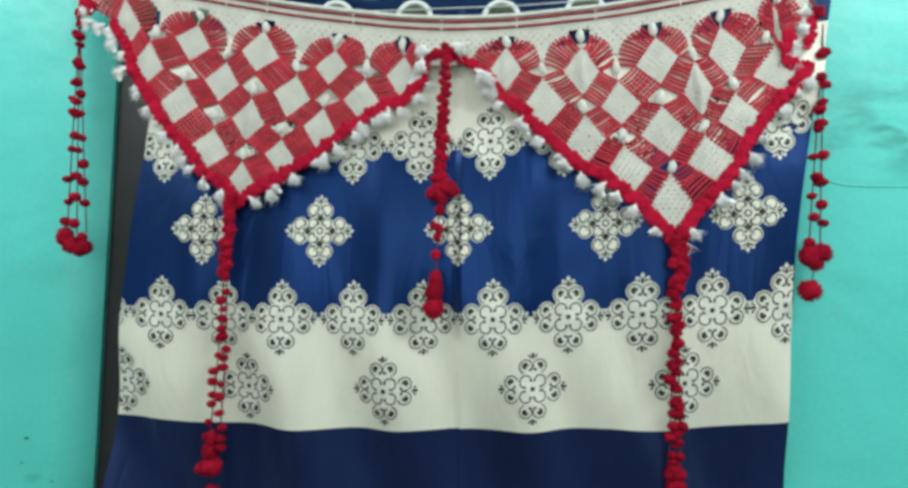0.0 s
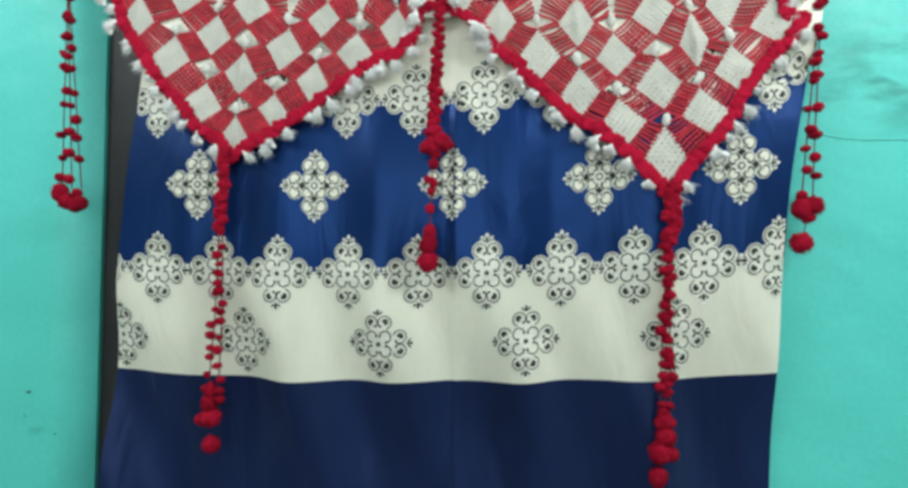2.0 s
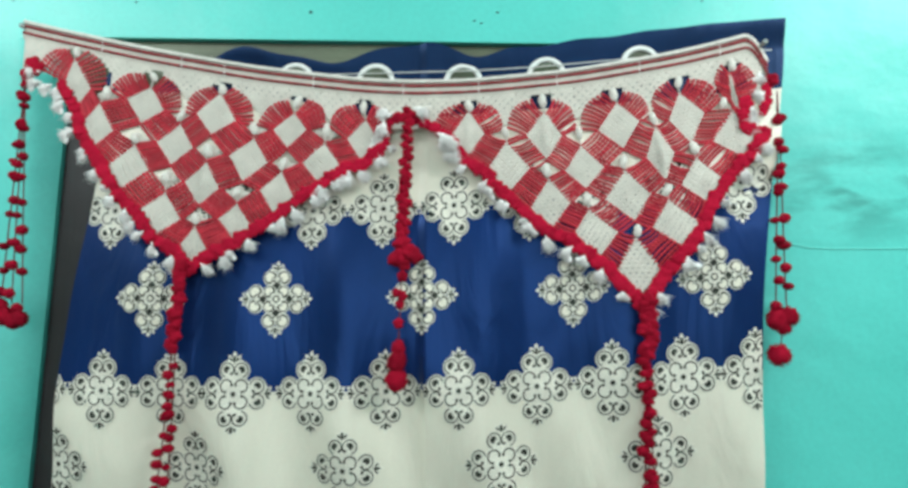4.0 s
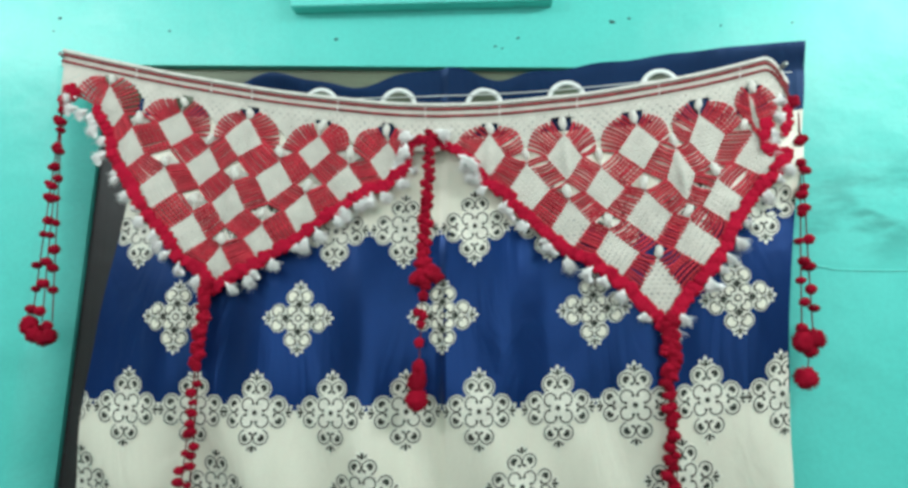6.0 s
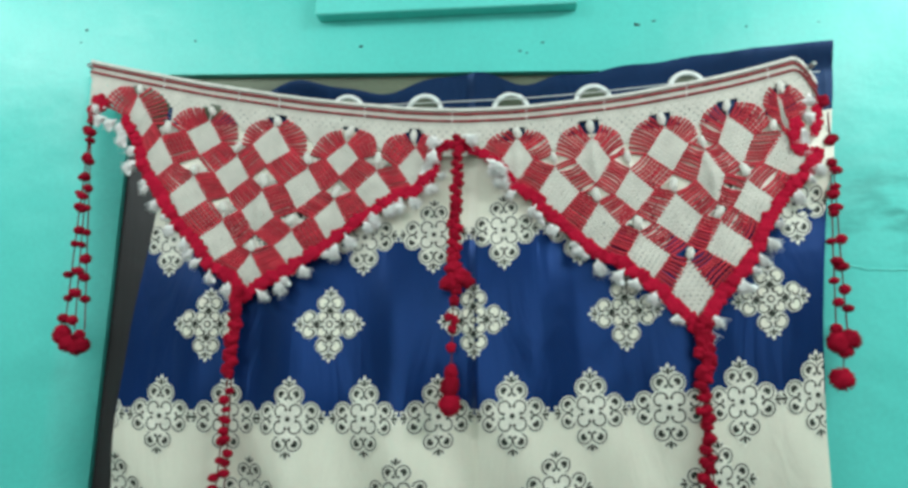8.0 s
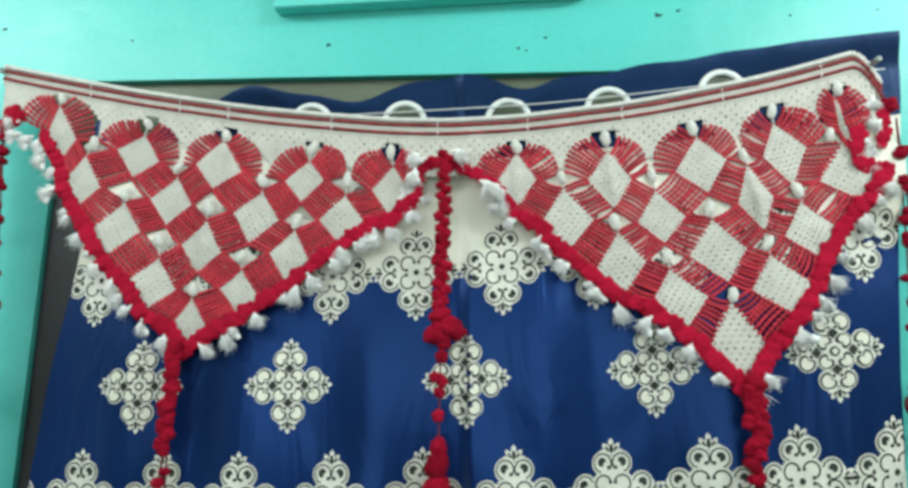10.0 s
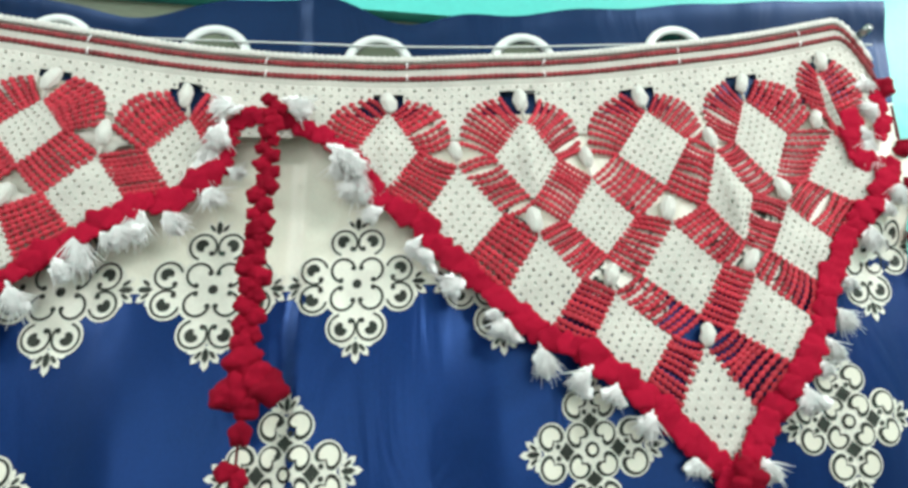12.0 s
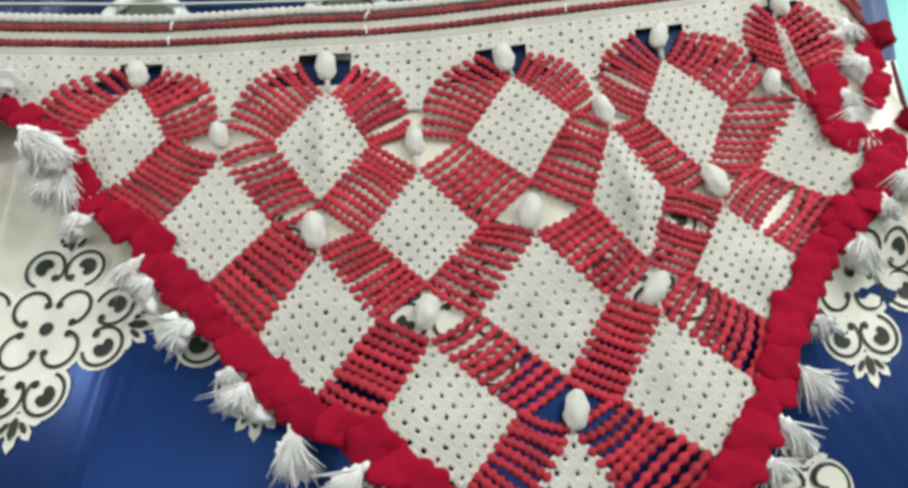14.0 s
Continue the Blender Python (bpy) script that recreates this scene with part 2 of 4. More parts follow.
over.add([(x, y, z) for y in (0, 0.22) for x, z in ((-0.690, LINTEL(JAMB)), (JAMB, LINTEL(JAMB)), (JAMB_R, LINTEL(JAMB_R)), (JAMB_R, 2.9), (-0.690, 2.9))],
         [(0, 1, 2, 3, 4), (9, 8, 7, 6, 5)] + [(i, 5 + i, 5 + (i + 1) % 5, (i + 1) % 5) for i in range(5)])
wall_o = structure("wall_over_door", over, TEAL, "glossy teal painted plaster over the doorway", "wall")
# Unseen closing walls, made white so their bounce doesn't turn the light green.
structure("wall_back", Shape().box(-2.2, 2.0, -3.2, -3.0, 0, 2.9), CEIL, "plain whitewashed wall", "wall")
structure("wall_side_left", Shape().box(-2.4, -2.2, -3.2, 0.22, 0, 2.9), CEIL, "plain whitewashed wall", "wall")
structure("wall_side_right", Shape().box(2.0, 2.2, -3.2, 0.22, 0, 2.9), CEIL, "plain whitewashed wall", "wall")
structure("floor", Shape().box(-2.4, 2.2, -3.2, 1.0, -0.1, 0), FLOOR, "plain grey cement floor", "floor")
structure("ceiling", Shape().box(-2.4, 2.2, -3.2, 0.22, 2.9, 3.0), CEIL, "plain whitewashed ceiling", "ceiling")


# small flaws of the plaster: knocked pits, and one raised ridge where it was patched
def pit(wall, x, z, r, seed):
    rnd = random.Random(seed)
    n = 9
    v = [(x, -0.0022, z)]
    for i in range(n):
        a = 2 * math.pi * i / n
        k = r * rnd.uniform(0.55, 1.25)
        v.append((x + k * 1.3 * math.cos(a), -0.0006, z + k * 0.8 * math.sin(a)))
    part("pit", Shape().add(v, [(0, 1 + i, 1 + (i + 1) % n) for i in range(n)]).mesh("pit", [CHIPPED], False), wall, "dark chipped pit")


for i, (x, z, r) in enumerate(((-0.693, 2.168, 0.003), (-0.702, 2.144, 0.0016), (-0.741, 1.284, 0.0034), (-0.748, 1.242, 0.002), (-0.691, 1.214, 0.002))):
    pit(wall_l, x, z, r, i)
for i, (x, z, r) in enumerate(((-0.486, 2.134, 0.0018), (-0.189, 2.106, 0.003), (0.266, 2.117, 0.0042), (0.293, 2.121, 0.0024), (0.115, 2.095, 0.0024),
                               (0.078, 2.082, 0.002), (0.089, 2.078, 0.0018), (0.435, 2.103, 0.0017), (-0.453, 2.232, 0.0026))):
    pit(wall_o, x, z, r, i + 20)
pit(wall_r, 0.544, 2.103, 0.0016, 50)
ridge = []
for i in range(40):
    x = 0.528 + 0.21 * i / 39
    ridge.append((x, -0.0004, 1.7095 + 0.020 * math.exp(-(x - 0.528) / 0.022) + 0.0016 * noise.noise((x * 90, 0, 0))))
part("plaster_ridge", Shape().tube(ridge, [0.0010 + 0.0010 * abs(noise.noise((i * 0.7, 3, 0))) for i in range(40)], 6).mesh("plaster_ridge", [TEAL_PALE]), wall_r, "pale raised plaster ridge")

# door frame and closed leaf in the opening
frame_thing = thing("door_frame", "dark brown wooden door frame set in the teal wall", "door frame")
post = Shape().box(JAMB + 0.001, JAMB + 0.085, 0.042, 0.15, 0, 1.985)
post.v = [(lean_x(x, z), y, z) for x, y, z in post.v]
part("jamb", post.mesh("jamb", [WOOD], False), frame_thing)
part("jamb", Shape().box(JAMB_R - 0.085, JAMB_R - 0.001, 0.042, 0.15, 0, 1.985).mesh("jamb", [WOOD], False), frame_thing)
hs = Shape()
hs.add([(x, y, z) for y in (0.012, 0.15) for x, z in ((JAMB + 0.001, 1.985), (JAMB_R - 0.001, 1.985), (JAMB_R - 0.001, LINTEL(JAMB_R) - 0.002), (JAMB + 0.001, LINTEL(JAMB) - 0.002))],
       [(0, 1, 2, 3), (7, 6, 5, 4), (0, 4, 5, 1), (1, 5, 6, 2), (2, 6, 7, 3), (3, 7, 4, 0)])
part("head", hs.mesh("head", [OLIVE], False), frame_thing, "olive brown painted head")
leaf = thing("door_leaf", "closed olive brown wooden door behind the curtain", "door")
part("panel", Shape().box(JAMB + 0.088, JAMB_R - 0.088, 0.10, 0.135, 0.01, 1.983).mesh("panel", [OLIVE], False), leaf)

# painted board over the door
board = thing("wall_board", "flat wooden board painted teal, fixed over the door", "board")
bs = Shape()
bs.add([(x, y, z) for y in (-0.025, 0.0) for x, z in ((-0.263, 2.155), (0.171, 2.147), (0.174, 2.45), (-0.260, 2.46))],
       [(0, 1, 2, 3), (7, 6, 5, 4), (0, 4, 5, 1), (1, 5, 6, 2), (2, 6, 7, 3), (3, 7, 4, 0)])
bo = part("board", bs.mesh("board", [TEAL_PALE], False), board)
bv = bo.modifiers.new("bevel", "BEVEL")
bv.width, bv.segments = 0.003, 2

# ---- curtain ----
STEP = 0.1066                                   # printed column spacing
COLUMN = 0.054                                  # one printed column
RINGS = [(-0.201, 1.976), (-0.075, 1.971), (0.061, 1.967), (0.188, 1.974), (0.329, 1.988)]


def dip(x):
    """How the cloth's rows rise towards its ends."""
    return 0.033 * x + 0.068 * x * x


def edge_l(z):
    return -0.506 - 0.086 * (1.9 - z)


def edge_r(z):
    return 0.479 + 0.052 * smooth01(1.55, 2.0, z) + 0.02 * (z - 1.4)


def hang_top(x):
    z = 1.967 + (0.115 * (abs(x) / 0.639) ** 1.5 if x < 0 else 0.06 * (x / 0.483) ** 2)
    return z - 0.055 * (max(0.0, x - 0.478) / 0.035) ** 2


def drape(x, z):
    """Depth of the hanging in front of the curtain."""
    y = -0.042 + 0.008 * x - 0.080 * max(0.0, 1.93 - z)
    loose = 0.2 + 0.8 * smooth01(hang_top(x) - 0.02, hang_top(x) - 0.09, z)
    return y + loose * (0.0036 * math.sin(x * 38 + z * 9) + 0.003 * noise.noise((x * 22, 0.0, z * 22)))


def pressed(x, z):
    """Where the two crochet panels lie against the cloth: 1 under them, 0 elsewhere."""
    low = 1.64 + 0.85 * abs(x - 0.31) if x > -0.02 else 1.69 + 0.85 * abs(x + 0.35)
    return smooth01(low, low + 0.05, z) * smooth01(hang_top(x) - 0.012, hang_top(x) - 0.05, z)


def fold(x, z, real):
    """Depth of the hanging cloth at its unstretched height z and true height real: broad soft folds, one overlap near the middle."""
    low = smooth01(1.85, 1.5, z)
    y = -0.029 + 0.002 * low - 0.023 * smooth01(1.86, 1.62, z) * smooth01(1.20, 1.56, z) + (0.003 + 0.002 * low) * noise.noise((x * 7.0, 0.3, z * 0.9))
    y += (0.003 + 0.021 * low) * noise.noise((x * 9.0 + 0.15 * z, 1.7, z * 0.5))
    y += (0.002 + 0.0045 * low) * noise.noise((x * 17.0 + 0.3 * z, 5.1, z * 0.8))
    y -= (0.002 + 0.0015 * low) * smooth01(-0.006, 0.004, x - 0.003) * smooth01(0.16, 0.02, x)
    y -= 0.009 * math.exp(-((x - 0.085) / 0.045) ** 2) * smooth01(1.84, 1.70, z) * smooth01(1.42, 1.56, z)
    y += 0.012 * smooth01(-0.11, -0.012, x) * smooth01(0.007, -0.010, x) * (0.4 + 0.6 * low) * (0.35 + 0.65 * smooth01(1.42, 1.56, z))
    # Header top tipped forward, put in so it takes less light from above.
    y -= 0.009 * smooth01(1.985, 2.04, z)
    y += 0.026 * smooth01(1.60, 1.42, z) * noise.noise((x * 10.0 + 4.0 * z, 8.3, z * 0.6))
    y += 0.034 * smooth01(1.42, 1.22, z) * noise.noise((x * 7.5 + 1.5 * z, 3.3, z * 0.5))
    w = pressed(x, real)
    return y * (1 - w) + (drape(x, real) + 0.0011) * w


def top_edge(x):
    """The ruffled top, sagging between its rings and pinned up at one end."""
    wave = 0.0135 * math.cos(2 * math.pi * (x + 0.275) / 0.26) * smooth01(0.16, 0.06, x)
    return 2.017 - 0.034 * smooth01(-0.31, -0.43, x) + wave + 0.037 * smooth01(0.08, 0.58, x) ** 0.8 + 0.003 * math.sin(x * 60) * smooth01(0.5, 0.1, x)


def rise(x, z):
    """The cream band reaches higher towards one end."""
    return 0.05 * smooth01(0.0, -0.32, x) * smooth01(1.771, 1.912, z)


curtain = thing("curtain", "blue and cream satin curtain printed with ornate motifs", "curtain")
ZONES = [(2.04, 1.912, BLUE_SHADED), (1.912, 1.771, CREAM), (1.771, 1.505, BLUE), (1.505, 1.336, CREAM), (1.336, 0.04, NAVY)]
ZONE_NAMES = ["header", "upper_cream_band", "blue_band", "lower_cream_band", "skirt"]
NX = 440
for (z1, z0, mat), zname in zip(ZONES, ZONE_NAMES):
    s = Shape()
    nz = max(4, int((z1 - z0) / (0.004 if zname == "header" else 0.02)))
    verts, faces = [], []
    for j in range(nz + 1):
        zz = z1 + (z0 - z1) * j / nz
        for i in range(NX + 1):
            a = i / NX
            x = edge_l(zz) * (1 - a) + edge_r(zz) * a
            z = zz + dip(x) + rise(x, min(zz, 1.912))
            if zname == "header":
                low = z0 + dip(x) + rise(x, z0)
                z = low + (top_edge(x) - low) * (1 - j / nz)
            verts.append((x, fold(x, zz, z), z))
    for j in range(nz):
        for i in range(NX):
            q = (j * (NX + 1) + i, j * (NX + 1) + i + 1, (j + 1) * (NX + 1) + i + 1, (j + 1) * (NX + 1) + i)
            if zname == "header":
                cx = sum(verts[k][0] for k in q) / 4
                cz = sum(verts[k][2] for k in q) / 4
                if any((cx - rx) ** 2 + (cz - rz) ** 2 < 0.0235 ** 2 for rx, rz in RINGS):
                    continue
            faces.append(q)
    s.add(verts, faces)
    ob = part(zname, s.mesh(zname, [mat]), curtain)
    so = ob.modifiers.new("cloth", "SOLIDIFY")
    so.thickness, so.offset = 0.0008, 1
    es = ob.modifiers.new("hem", "EDGE_SPLIT")
    es.split_angle = math.radians(60)


# printed ornament: a halo, scroll lines and dark leaves, all laid on the cloth
def arc_strip(cx, cz, r, w, a0, a1, n=14):
    v, f = [], []
    for i in range(n + 1):
        a = math.radians(a0 + (a1 - a0) * i / n)
        for rad in (r - w / 2, r + w / 2):
            v.append((cx + rad * math.cos(a), cz + rad * math.sin(a)))
    return v, [(2 * i, 2 * i + 1, 2 * i + 3, 2 * i + 2) for i in range(n)]


def disc(cx, cz, rx, rz, turn=0.0, n=14):
    c, s = math.cos(math.radians(turn)), math.sin(math.radians(turn))
    v = [(cx, cz)]
    for i in range(n):
        a = 2 * math.pi * i / n
        p, q = rx * math.cos(a), rz * math.sin(a)
        v.append((cx + p * c - q * s, cz + p * s + q * c))
    return v, [(0, 1 + i, 1 + (i + 1) % n) for i in range(n)]


def bean(cx, cz, r, notch, n=20):
    """A round leaf with one bite taken out towards the notch's angle."""
    v = [(cx - 0.25 * r * math.cos(math.radians(notch)), cz - 0.25 * r * math.sin(math.radians(notch)))]
    for i in range(n):
        a = 360.0 * i / n
        d = (a - notch + 180) % 360 - 180
        k = r * (1 - 0.72 * math.exp(-(d / 30.0) ** 2))
        v.append((cx + k * math.cos(math.radians(a)), cz + k * math.sin(math.radians(a))))
    return v, [(0, 1 + i, 1 + (i + 1) % n) for i in range(n)]


def ornament(dense):
    """Flat outlines in units of the half width: (vertices, faces, ink: 0 white, 1 dark, 2 white over dark). dense: the rosette on the blue ground."""
    out = []
    for q in range(4):
        c, s = ((1, 0), (0, 1), (-1, 0), (0, -1))[q]

        def put(shape, ink):
            v, f = shape
            out.append(([(x * c - z * s, x * s + z * c) for x, z in v], f, ink))

        for side in (1, -1):
            notch = -125 * side
            put(disc(0.555, 0.178 * side, *((0.205, 0.200) if dense else (0.222, 0.215)), 0, 18), 0)
            if dense:
                put(bean(0.56, 0.178 * side, 0.174, notch), 1)
                put(bean(0.570, 0.187 * side, 0.130, notch), 2)
            else:
                put(arc_strip(0.56, 0.18 * side, 0.168, 0.030, -128 * side, 165 * side, 20), 1)
                put(bean(0.576, 0.192 * side, 0.086, notch, 16), 1)
            put(disc(0.475, 0.072 * side, 0.036, 0.036, 0, 8), 1)
        put(disc(0.60, 0.0, 0.08, 0.05, 0, 8), 0)
        if dense:
            put(disc(0.178, 0.178, 0.19, 0.19, 0, 18), 0)
            put(bean(0.182, 0.182, 0.158, 225), 1)
            put(bean(0.196, 0.196, 0.114, 225), 2)
            put(disc(0.36, 0.0, 0.105, 0.12, 0, 4), 1)
            put(disc(0.0, 0.0, 0.10, 0.10, 0, 12), 1)
        else:
            put(disc(0.18, 0.18, 0.225, 0.225, 0, 18), 0)
            put(disc(0.3, 0.0, 0.17, 0.12, 0, 10), 0)
            put(arc_strip(0.185, 0.185, 0.152, 0.033, -78, 168, 20), 1)
            for a in (-78, 168):
                put(disc(0.185 + 0.138 * math.cos(math.radians(a)), 0.185 + 0.138 * math.sin(math.radians(a)), 0.036, 0.036, 0, 8), 1)
        # three-leaved crown at the arm's tip
        put(disc(0.80, 0.0, 0.10, 0.10, 0, 10), 0)
        put(disc(0.885, 0.0, 0.125, 0.055, 0, 6), 0)
        put(disc(0.82, 0.0, 0.095, 0.042, 0, 6), 1)
        for side in (1, -1):
            put(disc(0.835, 0.10 * side, 0.105, 0.05, 38 * side, 6), 0)
            put(disc(0.765, 0.15 * side, 0.075, 0.04, 75 * side, 6), 0)
            put(disc(0.815, 0.085 * side, 0.062, 0.026, 38 * side, 6), 1)
    out.append((*disc(0, 0, 0.062, 0.062, 0, 10), 2 if dense else 1))
    return out


MOTIFS = {d: ornament(d) for d in (True, False)}


def warp(x, dense):
    """The print's columns as the cloth is gathered."""
    if x > 0.05:
        return x + 0.0045 * math.sin(math.pi * (x - 0.05) / 0.27) - 0.006 * smooth01(0.33, 0.43, x)
    return x - 0.004 * smooth01(-0.15, -0.3, x) + (0.028 if dense else 0.014) * smooth01(-0.29, -0.43, x)


def print_motif(cx, cz, dense, half=0.0570, tall=1.06):
    s = Shape()
    cx = warp(cx, dense)
    if dense:
        half *= 0.93
    for v, f, ink in MOTIFS[dense]:
        lift = (0.0006, 0.0012, 0.0017)[ink]
        verts = []
        for x, z in v:
            wx, wz = cx + x * half, cz + z * half * tall
            wx = min(max(wx, edge_l(wz) + 0.0015), edge_r(wz) - 0.0015)
            verts.append((wx, fold(wx, wz, wz + dip(wx)) - lift, wz + dip(wx)))
        s.add(verts, f, (0, 1, 2)[ink])
    part("printed_motif", s.mesh("printed_motif", [PRINT, INK, CREAM]), curtain)


for n in range(-6, 5):
    x = COLUMN + STEP * n
    if x > -0.60:
        print_motif(x, 1.505, False)
    if x > -0.53:
        print_motif(x - 0.007, 1.774, False)
for n in range(-2, 3):
    print_motif(COLUMN - STEP / 2 + 2 * STEP * n, 1.641, True)
for n in range(-3, 3):
    print_motif(1.03 * (COLUMN + STEP / 2 + 2 * STEP * n), 1.401 + 0.02 * STEP * n, False, 0.0560)

# eyelet rings along the header and the wire through them
for rx, rz in RINGS:
    s = Shape()
    ring, tubes = 40, 8
    v, f = [], []
    for i in range(ring):
        a = 2 * math.pi * i / ring
        for k in range(tubes):
            w = 2 * math.pi * k / tubes
            r = 0.0262 + 0.0042 * math.cos(w)
            v.append((rx + r * math.cos(a), -0.033 + 0.003 * math.sin(w), rz + r * math.sin(a)))
    for i in range(ring):
        for k in range(tubes):
            f.append((i * tubes + k, ((i + 1) % ring) * tubes + k, ((i + 1) % ring) * tubes + (k + 1) % tubes, i * tubes + (k + 1) % tubes))
    s.add(v, f)
    part("eyelet_ring", s.mesh("eyelet_ring", [PLASTIC]), curtain, "white plastic ring")
wire = thing("curtain_wire", "thin pale curtain wire strung through the rings", "wire")
s = Shape()
wpts = []
for i in range(60):
    x = -0.55 + 1.07 * i / 59
    wpts.append((x, -0.037, 1.984 + 0.02 * smooth01(0.05, 0.5, x) + 0.035 * smooth01(-0.2, -0.6, x)))
s.tube(wpts, 0.0009, 5)
part("strand", s.mesh("strand", [PLASTIC]), wire)

# ---- crochet door hanging ----
toran = thing("door_hanging", "cream and red crochet door hanging with diamonds, tassels and pompons", "door hanging")


def on_drape(x, z, lift=0.0):
    return (x, drape(x, z) - lift, z)


def crochet_cell(s, corners, hole, lifts=(0.001,) * 4, mat=0):
    """One open stitch: a padded square with a small slit through it. Corners are (x, z), lifts their heights over the drape."""
    cx, cz, cl = sum(p[0] for p in corners) / 4, sum(p[1] for p in corners) / 4, sum(lifts) / 4
    rim = []
    for i in range(4):
        a, b, la, lb = corners[i], corners[(i + 1) % 4], lifts[i], lifts[(i + 1) % 4]
        rim += [(*a, la), ((a[0] + b[0]) / 2, (a[1] + b[1]) / 2, (la + lb) / 2)]
    outer = [on_drape(x, z, h) for x, z, h in rim]
    mids = [on_drape(cx + (x - cx) * 0.7, cz + (z - cz) * 0.7, cl + (h - cl) * 0.7 + 0.0006) for x, z, h in rim]
    inner = []
    turn, thin = random.uniform(0, math.pi), random.uniform(0.5, 0.9)
    for x, z, h in rim:
        a = math.atan2(z - cz, x - cx)
        r = hole * math.sqrt(math.cos(a - turn) ** 2 + (thin * math.sin(a - turn)) ** 2)
        inner.append((cx + math.cos(a) * r, cz + math.sin(a) * r))
    front = [on_drape(x, z, cl + 0.0002) for x, z in inner]
    back = [on_drape(x, z, cl - 0.0012) for x, z in inner]
    f = []
    for r in range(3):
        for i in range(8):
            j = (i + 1) % 8
            f.append((r * 8 + i, r * 8 + j, r * 8 + 8 + j, r * 8 + 8 + i))
    s.add(outer + mids + front + back, f, mat)


# knots of the diamond lattice, row by row from the header to the tip
LEFT = [[(-0.546, 2.026), (-0.421, 1.983), (-0.309, 1.960), (-0.191, 1.937), (-0.090, 1.927)],
        [(-0.491, 1.957), (-0.373, 1.919), (-0.258, 1.896), (-0.144, 1.890)],
        [(-0.441, 1.883), (-0.324, 1.861), (-0.209, 1.839)], [(-0.389, 1.821), (-0.276, 1.795)], [(-0.336, 1.756)]]
RIGHT = [[(0.070, 1.926), (0.180, 1.931), (0.285, 1.939), (0.381, 1.956), (0.459, 1.980)],
         [(0.124, 1.883), (0.233, 1.881), (0.340, 1.899), (0.444, 1.922)],
         [(0.183, 1.822), (0.295, 1.835), (0.397, 1.854)], [(0.241, 1.779), (0.354, 1.790)], [(0.310, 1.732)]]

RIGHT_EDGE = {(1, 4): (0.492, 1.926), (5, 0): (0.368, 1.675), (5, -1): (0.258, 1.675)}
LEFT_EDGE = {(5, 0): (-0.288, 1.703)}
# the outer diamonds of the pulled side, where the mesh is drawn in: their side and lower corners
LEFT_SIDE = [((-0.578, 1.986), (-0.529, 1.927)), ((-0.543, 1.916), (-0.497, 1.842)), ((-0.515, 1.834), (-0.463, 1.770)), ((-0.457, 1.787), (-0.402, 1.718)), ((-0.386, 1.716), (-0.345, 1.676))]


# how far each diamond has slipped from the middle of its knots, in millimetres (across, up), row by row
LEFT_SLIP = [[(-8, 2), (-1, 2), (-2, 9), (-1, 1), (4, -10)], [(-12, 5), (2, 1), (3, -2), (1, 2)], [(3, 10), (1, 0), (1, 11)], [(4, -7), (3, 7)], [(-1, 3)]]
RIGHT_SLIP = [[(0, 1), (3, -5), (5, 1), (-1, -7), (-6, 0)], [(0, 5), (0, -4), (2, -1), (12, 8)], [(3, -2), (2, -2), (0, 5)], [(-3, 1), (-3, 3)], [(-3, 1)]]
# the ones drawn narrow or pulled flat: width and height
LEFT_DRAWN = {(0, 0): (0.99, 1.08), (0, 1): (0.95, 0.85), (0, 2): (1.0, 0.97), (0, 3): (0.89, 0.8), (0, 4): (0.9, 1.16), (1, 0): (0.93, 0.84), (1, 1): (0.97, 0.94),
              (1, 2): (0.95, 0.98), (1, 3): (0.94, 0.78), (2, 0): (0.9, 0.88), (2, 1): (0.93, 0.89), (2, 2): (0.82, 0.81), (3, 0): (0.94, 0.89), (3, 1): (0.82, 0.7), (4, 0): (0.84, 0.94)}
RIGHT_DRAWN = {(0, 0): (0.83, 1.11), (0, 1): (0.9, 0.97), (0, 2): (1.03, 1.0), (0, 3): (0.97, 1.16), (0, 4): (0.36, 1.1), (1, 0): (1.06, 0.9), (1, 1): (0.97, 0.9),
               (1, 2): (0.73, 1.05), (1, 3): (1.21, 0.87), (2, 0): (0.94, 1.05), (2, 1): (1.07, 1.04), (2, 2): (1.09, 0.86), (3, 0): (1.08, 0.9), (3, 1): (1.04, 0.91), (4, 0): (1.0, 1.1)}
# diamonds with a soft ridge from top to bottom where the mesh bunches
LEFT_RIDGE = {(2, 1): 0.004, (1, 0): 0.003, (0, 2): 0.002}
RIGHT_RIDGE = {(0, 0): 0.004, (0, 1): 0.005, (1, 2): 0.006, (0, 4): 0.004}


